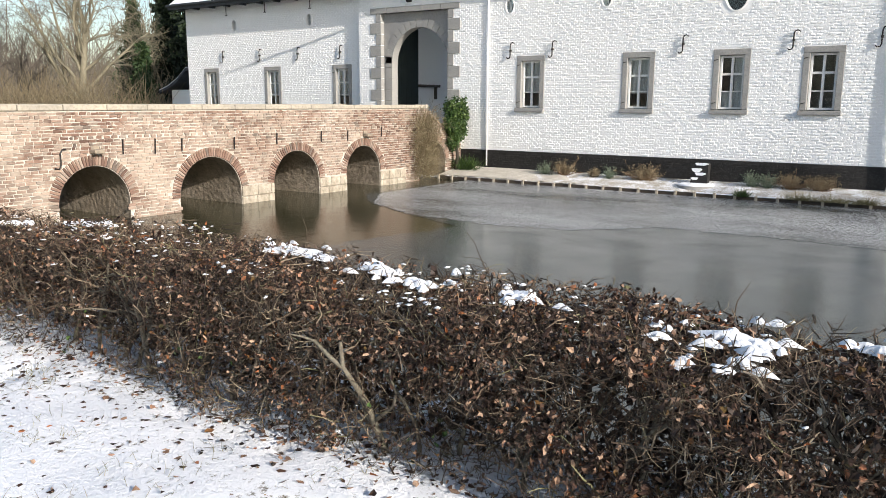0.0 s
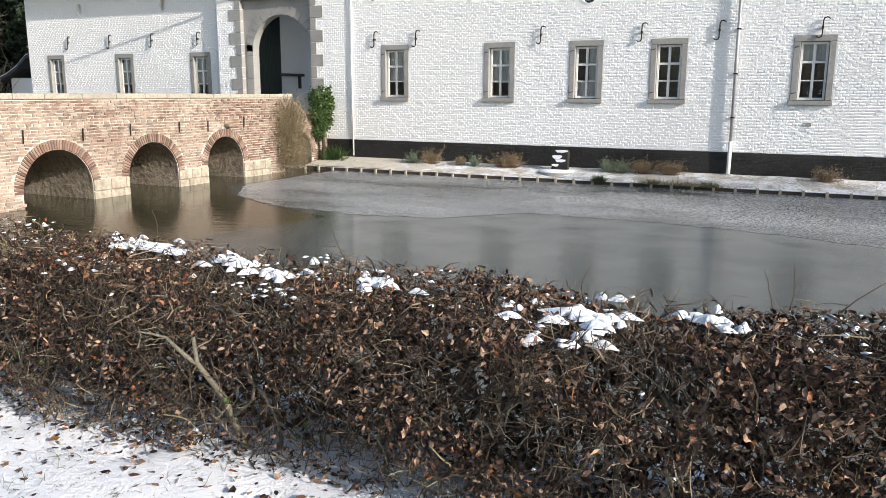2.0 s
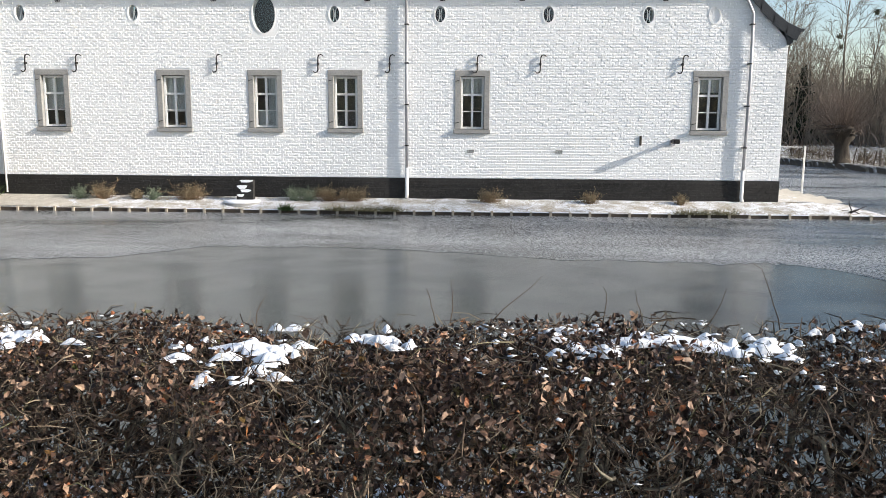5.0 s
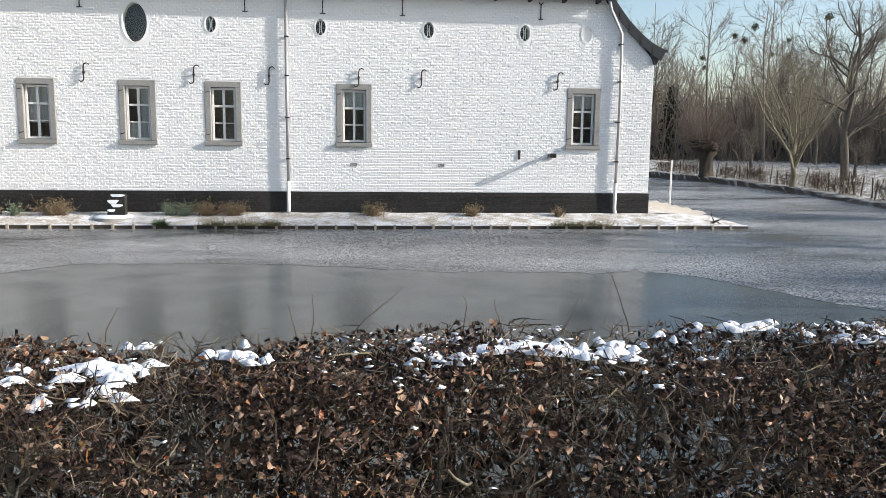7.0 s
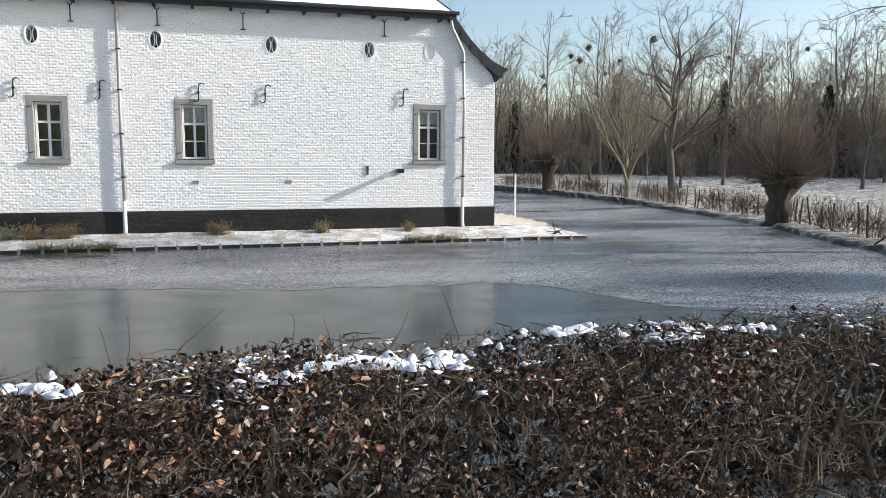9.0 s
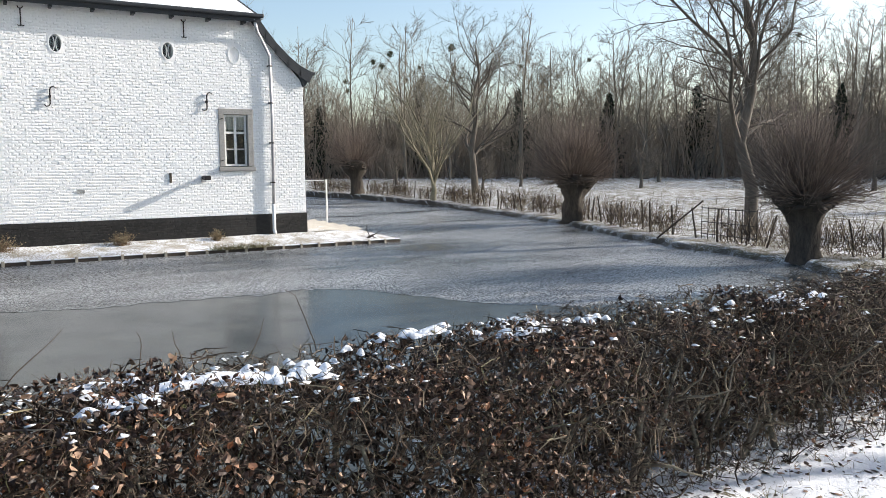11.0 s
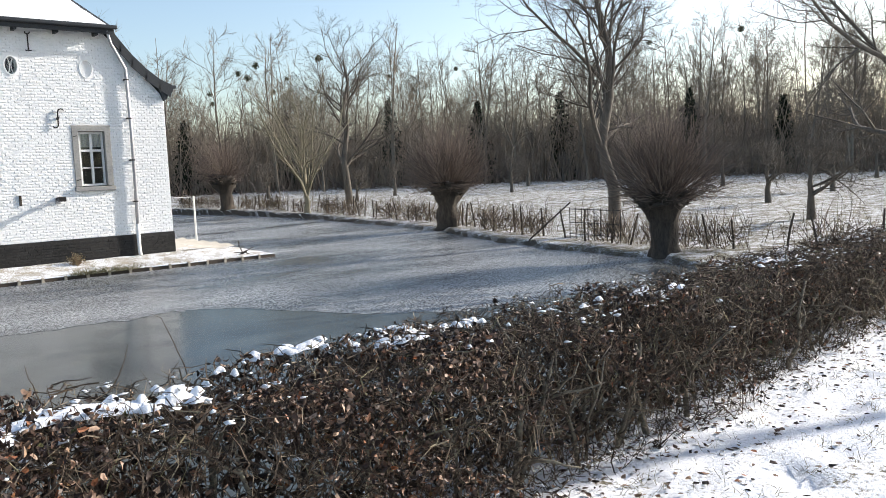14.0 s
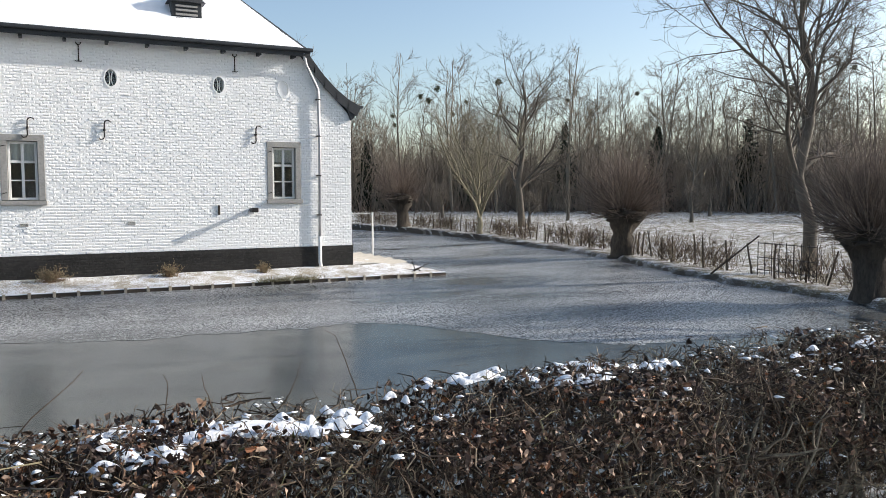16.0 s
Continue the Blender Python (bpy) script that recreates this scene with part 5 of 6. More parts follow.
thing("grass_tufts", "sparse winter grass poking through the snow", "grass", kind="stuff", me=mesh("grass_tufts", V, F, M_GRASSBLADE))


# ---- shrubs on the terrace ----
def tuft(name, label, cat, x, y, z, w, d, h, k, mat, r=0.004, lean=0.35, group=""):
    """A bushy clump of fine stalks."""
    t = thing(name, label, cat, group, at=(x, y, z))
    S = np.stack([rng.normal(0, w * 0.28, k), rng.normal(0, d * 0.25, k), np.zeros(k)], 1)
    D = np.stack([S[:, 0] / max(w, 0.1) * 2 * lean + rng.normal(0, lean, k), rng.normal(0, lean, k), np.ones(k)], 1)
    paths = bent(S, D, h * rng.uniform(0.5, 1.1, k), 5, 0.2, 0.05)
    V, F = tubes(list(paths), list(rng.uniform(0.6, 1.3, (k, 1)) * np.linspace(r, r * 0.35, 5)), 3)
    part("stalk_mass", mesh("stalks", V, F, mat), t, kind="stuff")
    return t


def bush(name, label, x, y, z, w, h, mat, leaf_mat):
    """A rounded clump: forking stalks with small withered leaves."""
    t = thing(name, label, "shrub", "shrubs along the wall", at=(x, y, z))
    k = int(170 * max(0.5, w))
    a, el = rng.uniform(0, 2 * math.pi, k), np.radians(rng.uniform(25, 90, k))
    D = np.stack([np.cos(a) * np.cos(el) * w / h * 0.9, np.sin(a) * np.cos(el) * 0.7, np.sin(el)], 1)
    L = h * np.linalg.norm(D, axis=1) * rng.uniform(0.6, 1.05, k) * (0.8 + 0.25 * np.sin(a * 3 + x))
    S = np.stack([rng.normal(0, w * 0.12, k), rng.normal(0, 0.06, k), np.zeros(k)], 1)
    paths = bent(S, D, L, 5, 0.22, 0.06)
    V, F = tubes(list(paths), list(rng.uniform(0.6, 1.3, (k, 1)) * np.linspace(0.006, 0.003, 5)), 3)
    part("stalk_mass", mesh("stalks", V, F, mat), t, kind="stuff")
    tips = np.concatenate([paths[:, j] + rng.normal(0, 0.03, (k, 3)) for j in (2, 3, 3, 4, 4, 4)])
    V, F = leaves(tips, 0.045, up=-0.2, wide=0.5)
    part("leaf_mass", mesh("bush_leaves", V, F, leaf_mat), t, kind="stuff")
    return t


def terrace_z(y):
    return 0.21 + 0.23 * (y - 20.5) / 1.55


for x, w, h, green in ((-12.1, 0.55, 0.46, True), (-11.45, 0.95, 0.5, False), (-10.35, 0.4, 0.34, False), (-9.85, 0.35, 0.42, True), (-8.7, 1.15, 0.52, False), (-5.55, 0.5, 0.5, True), (-5.1, 0.5, 0.46, True),
                       (-4.5, 0.95, 0.5, False), (-3.75, 0.8, 0.46, False), (0.3, 0.75, 0.44, False), (3.25, 0.6, 0.42, False), (5.9, 0.42, 0.34, False)):
    bush("grey_shrub" if green else "dead_shrub", "grey-green shrub dusted with frost" if green else "withered straw-brown shrub at the foot of the wall", x, 21.6, terrace_z(21.6) - 0.03, w, h, M_GREYLEAF if green else M_HEATH, M_GREYLEAF if green else M_BRUSH)
for x, w in ((-5.5, 0.25), (-4.0, 0.7), (-3.2, 0.9), (-2.5, 0.6), (5.9, 0.8), (6.7, 1.0)):
    tuft("kerb_grass", "frosted withered grass hanging over the kerb", "grass", x, 20.42, 0.2, w, 0.15, 0.24, 220, M_IVY if w < 0.3 else M_GRASSBLADE, 0.006, 0.9, "grass along the kerb")
branch = thing("fallen_branch", "small dark fallen branch on the terrace corner", "branch", at=(10.55, 20.85, 0.26))
for j in range(4):
    p = bent(np.array([[rng.normal(0, 0.1), 0, -0.04]]), np.array([[rng.normal(0, 1.0), 0.1, 0.6]]), np.array([0.5]), 5, 0.3, -0.08)[0]
    part("twig", Geo().tube(p, np.linspace(0.02, 0.008, 5), 5).mesh("dark_twig", M_BARK), branch)

# ivy and a bare climber at the bridge end
ivy = thing("ivy", "dense green ivy hanging over the bridge end", "ivy", at=(-15.6, 21.4, 0))
k = 5200
a, c, hh = rng.uniform(0, 2 * math.pi, k), rng.random(k) ** 0.5, rng.random(k)
wid = np.interp(hh, [0, 0.25, 0.6, 1.0], [0.12, 0.34, 0.6, 0.5])
P = np.stack([0.1 + wid * 0.55 * c * np.cos(a), -0.1 + wid * c * np.sin(a) * 1.05, 1.15 + 1.5 * hh + 0.1 * rng.normal(0, 1, k)], 1)
P += 0.08 * np.sin(P[:, [1, 2, 0]] * 9.0) + rng.normal(0, 0.03, P.shape)
V, F = leaves(P, 0.075, wide=0.95)
part("leaves", mesh("ivy_leaves", V, F, M_IVY), ivy, kind="stuff")
p = [(0.1, -0.05, 0.35), (0.14, 0.0, 0.8), (0.1, -0.05, 1.4), (0.12, 0.0, 2.0)]
part("trunk", Geo().tube(p, [0.07, 0.06, 0.05, 0.03], 7).mesh("ivy_trunk", M_BARK, True), ivy)
vine = thing("climber", "straggling half-bare climber against the bridge", "climber", at=(-15.5, 19.5, 0.2))
k = 1300
S = np.stack([rng.normal(0.05, 0.08, k), rng.normal(0, 0.28, k), rng.uniform(0, 1.9, k)], 1)
D = np.stack([rng.normal(0.15, 0.4, k), rng.normal(0, 0.6, k), rng.uniform(0.2, 1.2, k)], 1)
paths = bent(S, D, rng.uniform(0.35, 0.85, k), 6, 0.3, 0.02)
V, F = tubes(list(paths), list(rng.uniform(0.7, 1.4, (k, 1)) * np.linspace(0.006, 0.0025, 6)), 3)
part("stem_mass", mesh("climber_stems", V, F, M_BRUSH), vine, kind="stuff")
V, F = leaves(S[:900] + rng.normal(0, 0.15, (900, 3)), 0.05)
part("leaves", mesh("climber_leaves", V, F, M_GRASSBLADE), vine, kind="stuff")
tuft("green_shrub", "low green shrub by the bridge foot", "shrub", -15.2, 21.5, 0.3, 0.5, 0.3, 0.6, 300, M_IVY, 0.012, 0.6)


# ---- trees ----
def grow(trunk, r0, levels, seed, first=0.42, sides=(8, 6, 5, 4, 3, 3), twist=0.16, r_child=0.5, rmin=0.006):
    """Limbs from a trunk path. levels: (children, length ratio, angle, lift) for each order of branching."""
    global rng
    keep, rng = rng, np.random.default_rng(seed)
    k = 6
    paths = np.asarray(trunk)[None]
    R = (np.linspace(1.0, 0.22, paths.shape[1]) * r0)[None]
    VV, FF, n = [], [], 0
    for lv in range(len(levels) + 1):
        k = 6 if lv < 1 else 4
        V, F = tubes(list(paths), list(R), sides[lv])
        VV.append(V)
        FF.append(F + n)
        n += len(V)
        if lv == len(levels):
            break
        c, ratio, ang, lift = levels[lv]
        m, kk = paths.shape[0], paths.shape[1]
        t = np.tile(np.linspace(0.25 if lv else first, 1.0, c), m) + rng.uniform(-0.06, 0.06, m * c)
        t = np.clip(t, 0.2, 0.999) * (kk - 1)
        own = np.repeat(np.arange(m), c)
        i = np.minimum(t.astype(int), kk - 2)
        f = (t - i)[:, None]
        start = paths[own, i] * (1 - f) + paths[own, i + 1] * f
        rad = R[own, i] * (1 - f[:, 0]) + R[own, i + 1] * f[:, 0]
        tan = unit(paths[own, i + 1] - paths[own, i])
        perp = unit(np.cross(tan, rng.normal(0, 1, tan.shape)))
        a = np.radians(rng.normal(ang, ang * 0.25, (m * c, 1)))
        d = tan * np.cos(a) + perp * np.sin(a) + np.array([0, 0, 0.55 * lift])
        seg = np.linalg.norm(np.diff(paths, axis=1), axis=2).sum(1)[own]
        L = seg * ratio * rng.uniform(0.6, 1.2, m * c) * (1.15 - 0.5 * t / (kk - 1))
        paths = bent(start, d, L, k, twist * 1.4, lift * 0.10)
        R = np.maximum(rad * r_child, rmin)[:, None] * np.linspace(1.0, 0.35, k)
    rng = keep
    return np.concatenate(VV), np.concatenate(FF)


def make_tree(name, label, x, y, h, r, levels, mat, seed, lean=(0, 0), z=None, group="", fork=0.45, twist=0.16, rmin=0.006):
    t = thing(name, label, "tree", group, at=(x, y, float(land(np.array([x]), np.array([y]))[0]) - 0.1 if z is None else z))
    p = np.stack([np.linspace(0, 1, 7) * lean[0] * h, np.linspace(0, 1, 7) * lean[1] * h, np.linspace(0, 1, 7) * h * fork], 1)
    p[1:] += np.random.default_rng(seed).normal(0, 0.02 * h * fork, (6, 3)) * np.array([1, 1, 0.2])
    V, F = grow(p, r, levels, seed, 0.42 if fork < 0.6 else 0.28, twist=twist, rmin=rmin)
    m = 7 * 8
    part("trunk", mesh("trunk", V[:m], F[:6 * 8], mat, True), t)
    part("crown", mesh("crown", V[m:], F[6 * 8:] - m, mat, True), t, "bare winter branches", "stuff")
    return t


def pollard(label, x, y, trunk_h, r, crown_h, crown_w, shoots, mat, seed):
    """A short thick gnarled trunk with a swollen head and many straight shoots."""
    q = np.random.default_rng(seed)
    t = thing("pollard_willow", label, "tree", "pollard willows on the far bank", at=(x, y, float(land(np.array([x]), np.array([y]))[0]) - 0.12))
    k, m = 18, 13
    v, f = [], []
    for j in range(m):
        s = j / (m - 1)
        rr = r * np.interp(s, [0, 0.12, 0.5, 0.68, 0.82, 0.93, 1.0], [1.3, 1.0, 0.92, 1.3, 1.85, 1.9, 1.1])
        for i in range(k):
            a = 2 * math.pi * i / k
            o = rr * (1 + 0.13 * math.sin(3 * a + s * 5 + seed) + 0.1 * math.sin(7 * a - s * 9) + (0.05 + 0.1 * (s > 0.65)) * q.normal())
            v.append((o * math.cos(a) + 0.1 * math.sin(s * 3 + seed) * trunk_h * 0.3, o * math.sin(a), s * trunk_h))
    for j in range(m - 1):
        for i in range(k):
            f.append((j * k + i, j * k + (i + 1) % k, (j + 1) * k + (i + 1) % k, (j + 1) * k + i))
    f.append(tuple(range((m - 1) * k, m * k)))
    part("trunk", mesh("pollard_trunk", v, f, M_BARK, True), t)
    a, el = q.uniform(0, 2 * math.pi, shoots), np.radians(q.uniform(-12, 88, shoots))
    d = np.stack([np.cos(a) * np.cos(el), np.sin(a) * np.cos(el), np.sin(el)], 1)
    S = np.array([0.1 * math.sin(3 + seed) * trunk_h * 0.3, 0, trunk_h * 0.88]) + d * np.array([r * 1.3, r * 1.3, r * 0.6])
    L = (np.sin(el) * crown_h + np.cos(el) * crown_w / 2) * q.uniform(0.45, 1.0, shoots)
    global rng
    keep, rng = rng, q
    paths = bent(S, d + np.array([0, 0, 0.1]) + q.normal(0, 0.12, (shoots, 3)), L, 6, 0.15, 0.05)
    V, F = tubes(list(paths), list(q.uniform(0.6, 1.3, (shoots, 1)) * np.linspace(0.008, 0.002, 6)), 3)
    side = paths[:, 2] + q.normal(0, 0.01, (shoots, 3))
    V2, F2 = tubes(list(bent(side, d + q.normal(0, 0.35, (shoots, 3)), L * 0.45, 6, 0.1, 0.08)), [np.linspace(0.006, 0.002, 6)] * shoots, 3)
    rng = keep
    part("shoot_mass", mesh("shoots", np.concatenate([V, V2]), np.concatenate([F, F2 + len(V)]), mat), t, "dense red-brown shoots", "stuff")
    a = q.uniform(0, 2 * math.pi, 34)
    P = np.stack([np.cos(a) * r * 1.7 + S[:, 0].mean(), np.sin(a) * r * 1.7, q.uniform(0.74, 1.0, 34) * trunk_h], 1)
    V, F = flecks(P, r * 0.35, r * 0.75)
    part("burrs", mesh("burrs", V, F, M_BARK), t, "knotted swollen head")
    P = S[el > 0.1][:160] + np.array([0, 0, 0.02])
    V, F = flecks(P, 0.02, 0.06)
    part("snow_dusting", mesh("pollard_snow", V, F, M_SNOW, True), t, kind="stuff")
    return t


pollard("stout dark pollard willow with snow on its head", 17.15, 10.35, 1.75, 0.34, 2.5, 3.1, 900, M_OSIER, 3)
pollard("dark pollard willow leaning over the bank", 20.45, 22.9, 1.95, 0.40, 2.8, 3.7, 900, M_OSIER, 5)
pollard("reddish pollard willow by the water", 21.9, 47.4, 2.4, 0.42, 3.3, 3.7, 550, M_OSIER, 8)

FULL = [(20, 0.50, 42, 0.45), (8, 0.55, 40, 0.25), (7, 0.5, 40, 0.12), (3, 0.65, 36, 0.05)]
birch = make_tree("pale_tree", "pale broom-shaped young tree cut low on the bank", 22.3, 37.5, 10.8, 0.21, [(22, 3.4, 19, 0.30), (8, 0.34, 30, 0.25), (5, 0.42, 34, 0.12), (2, 0.6, 32, 0.05)], M_PALEBARK, 21, fork=0.19)
make_tree("bare_tree", "tall grey bare tree behind the young hedge", 27.3, 40.8, 12.2, 0.25, FULL, M_GREYBARK, 22, fork=0.75)
make_tree("bare_tree", "large spreading bare tree behind the pollard", 20.6, 14.6, 13.5, 0.22, [(19, 0.56, 42, 0.42), (10, 0.52, 44, 0.2), (8, 0.5, 44, 0.1), (5, 0.6, 42, 0.03)], M_GREYBARK, 23, lean=(-0.03, 0.0), fork=0.66)
make_tree("bare_tree", "large bare tree with snow-lined limbs at the field edge", 21.6, 6.4, 13.0, 0.24, [(17, 0.56, 42, 0.42), (8, 0.52, 42, 0.22), (7, 0.5, 42, 0.1), (5, 0.65, 40, 0.05)], M_GREYBARK, 24, fork=0.64)
ORCHARD = [(9, 1.05, 54, 0.15), (6, 0.6, 46, 0.08), (5, 0.6, 44, 0.05), (3, 0.8, 40, 0.05)]
orchard_proto = make_tree("orchard_tree", "bare low orchard tree standing in the snowy field", 34.7, 16.8, 5.6, 0.17, ORCHARD, M_GREYBARK, 31, group="orchard trees", fork=0.36, rmin=0.008)
for x, y, s, rz in ((26.6, 11.0, 1.0, 40), (48, 27, 1.05, 80), (40.5, 39.5, 0.9, 130), (35.4, 47, 0.9, 200), (29.4, 56, 1.0, 10), (50, 47, 1.05, 300), (44, 18, 1.0, 250), (56, 33, 1.1, 170), (60, 22, 1.0, 60), (38, 27, 0.85, 330), (58, 50, 1.0, 20), (46, 58, 1.1, 90), (30, 44, 0.8, 45)):
    c = copy_thing(orchard_proto, pose(x, y, float(land(np.array([x]), np.array([y]))[0]) - 0.1, 0, 0, rz))
    c.scale = (s, s, s)

# the wood behind the field
WOODS = [(16, 0.36, 42, 0.4), (6, 0.5, 38, 0.2), (3, 0.65, 38, 0.1)]
protos = [make_tree("wood_tree", "tall bare tree at the edge of the wood", 60 + 5 * i, 70 - 9 * i, 16.0, 0.11 + 0.012 * i, WOODS, M_WOODS, 50 + i, group="trees of the wood", fork=0.88, twist=0.16, rmin=0.013) for i in range(5)]
q = np.random.default_rng(99)
wood_places = []
az = np.concatenate([np.linspace(14, 92, 28), np.linspace(-72, -52, 5)])
for i, a in enumerate(az):
    a = radians(a + q.normal(0, 0.6))
    d = q.uniform(74, 112)
    x, y = d * math.sin(a), d * math.cos(a)
    s = q.uniform(0.78, 1.0)
    wood_places.append((math.degrees(a), x, y, s, protos[i % 5]))
    c = copy_thing(protos[i % 5], pose(x, y, float(land(np.array([x]), np.array([y]))[0]) - 0.2, 0, 0, 0 if i % 3 else 180))
    wood_places[-1] += (c,)
    c.scale = (s * 1.1, s * 1.1, s)
def crown_belt(k, lo, hi, d0, d1, h0, h1, limbs, twigs):
    """Many slender forest trees at once: trunk, rising limbs, forked twigs."""
    a, d = np.radians(rng.uniform(lo, hi, k)), rng.uniform(d0, d1, k)
    X, Y, H = d * np.sin(a), d * np.cos(a), rng.uniform(h0, h1, k)
    trunk = bent(np.stack([X, Y, land(X, Y) - 0.1], 1), rng.normal(0, 0.05, (k, 3)) + np.array([0, 0, 1.0]), H, 5, 0.05, 0.05)
    R = rng.uniform(0.09, 0.19, (k, 1)) * np.linspace(1, 0.2, 5)
    out = [tubes(list(trunk), list(R), 4)]
    own = np.repeat(np.arange(k), limbs)
    t = rng.uniform(0.28, 0.98, k * limbs) * 4
    i = np.minimum(t.astype(int), 3)
    f = (t - i)[:, None]
    S = trunk[own, i] * (1 - f) + trunk[own, i + 1] * f
    az = rng.uniform(0, 2 * math.pi, len(own))
    D = np.stack([np.cos(az), np.sin(az), rng.uniform(0.25, 1.2, len(own))], 1)
    L = H[own] * rng.uniform(0.18, 0.40, len(own)) * (1.2 - t / 5)
    limb = bent(S, D, L, 4, 0.2, 0.12)
    out.append(tubes(list(limb), list(R[own, i][:, None] * 0.36 * np.linspace(1, 0.35, 4)), 3))
    own = np.repeat(np.arange(len(limb)), twigs)
    t = rng.uniform(0.2, 1.0, len(own)) * 3
    i = np.minimum(t.astype(int), 2)
    f = (t - i)[:, None]
    S = limb[own, i] * (1 - f) + limb[own, i + 1] * f
    D = unit(limb[own, i + 1] - limb[own, i]) + rng.normal(0, 0.5, (len(own), 3)) + np.array([0, 0, 0.25])
    tw = bent(S, D, L[own] * rng.uniform(0.35, 0.75, len(own)), 3, 0.25, 0.05)
    out.append(tubes(list(tw), [np.array([0.020, 0.014, 0.007])] * len(tw), 3))
    S = np.repeat(tw[:, 1], 2, axis=0)
    D = np.repeat(unit(tw[:, 2] - tw[:, 0]), 2, axis=0) + rng.normal(0, 0.5, (len(S), 3))
    out.append(tubes(list(bent(S, D, np.repeat(L[own], 2) * rng.uniform(0.2, 0.45, len(S)), 2, 0.2, 0.0)), [np.array([0.013, 0.006])] * len(S), 3))
    VV, FF, n = [], [], 0
    for V, F in out:
        VV.append(V)
        FF.append(F + n)
        n += len(V)
    return np.concatenate(VV), np.concatenate(FF)


for label, args in (("dense bare trees of the winter wood", (270, 10, 105, 78, 126, 11.5, 17.0, 14, 8)), ("bare trees of the wood beyond the bridge", (40, -76, -50, 80, 125, 11, 16, 12, 6))):
    V, F = crown_belt(*args)
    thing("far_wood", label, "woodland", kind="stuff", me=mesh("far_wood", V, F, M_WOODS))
k = 15000
a, d = np.radians(np.where(rng.random(k) < 0.85, rng.uniform(10, 105, k), rng.uniform(-75, -50, k))), rng.uniform(82, 136, k)
X, Y = d * np.sin(a), d * np.cos(a)
paths = bent(np.stack([X, Y, land(X, Y) - 0.1], 1), rng.normal(0, 0.14, (k, 3)) + np.array([0, 0, 1.0]), rng.uniform(4, 12, k), 4, 0.2, 0.03)
V, F = tubes(list(paths), list(rng.uniform(0.5, 1.5, (k, 1)) * np.linspace(0.055, 0.012, 4)), 3)
P2 = bent(paths[:, 2] + 0, rng.normal(0, 0.6, (k, 3)) + np.array([0, 0, 0.7]), rng.uniform(1.5, 4.0, k), 3, 0.25, 0.03)
V2, F2 = tubes(list(P2), [np.linspace(0.028, 0.010, 3)] * k, 3)
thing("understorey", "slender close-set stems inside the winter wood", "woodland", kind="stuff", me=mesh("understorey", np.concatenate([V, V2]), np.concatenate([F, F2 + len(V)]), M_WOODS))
k = 7500
a, d = np.radians(np.where(rng.random(k) < 0.8, rng.uniform(10, 105, k), rng.uniform(-75, -50, k))), rng.uniform(78, 130, k)
X, Y = d * np.sin(a), d * np.cos(a)
paths = bent(np.stack([X, Y, land(X, Y)], 1), rng.normal(0, 0.6, (k, 3)) + np.array([0, 0, 0.8]), rng.uniform(1.0, 3.6, k), 4, 0.25, 0.0)
V, F = tubes(list(paths), list(rng.uniform(0.5, 1.4, (k, 1)) * np.linspace(0.05, 0.015, 4)), 3)
thing("undergrowth", "tangled brown undergrowth at the wood's edge", "undergrowth", kind="stuff", me=mesh("undergrowth", V, F, M_OSIER))
NB = 2400
aa = np.radians(np.linspace(-160, 108, NB))
top = 8.2 + 0.8 * np.sin(aa * 31) + 0.6 * np.sin(aa * 67) + rng.normal(0, 0.9, NB)
dd = 140
v = np.concatenate([np.stack([dd * np.sin(aa), dd * np.cos(aa), np.full(NB, -1.0)], 1), np.stack([dd * np.sin(aa), dd * np.cos(aa), top], 1)])
f = [(i, i + 1, NB + 1 + i, NB + i) for i in range(NB - 1)]
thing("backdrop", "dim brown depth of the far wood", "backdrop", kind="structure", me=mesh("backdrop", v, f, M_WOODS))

# unseen stems behind the viewpoint, added to darken what the windows reflect
k = 2200
a, d = np.radians(rng.uniform(112, 262, k)), rng.uniform(45, 75, k)
X, Y = d * np.sin(a), d * np.cos(a)
paths = bent(np.stack([X, Y, land(X, Y) - 0.1], 1), rng.normal(0, 0.2, (k, 3)) + np.array([0, 0, 1.0]), rng.uniform(3, 9, k), 5, 0.12, 0.05)
V, F = tubes(list(paths), list(rng.uniform(0.5, 1.4, (k, 1)) * np.linspace(0.09, 0.03, 5)), 3)
thing("rear_thicket", "unseen bare stems behind the path, added for window reflections", "thicket", kind="stuff", me=mesh("rear_thicket", V, F, M_WOODS))
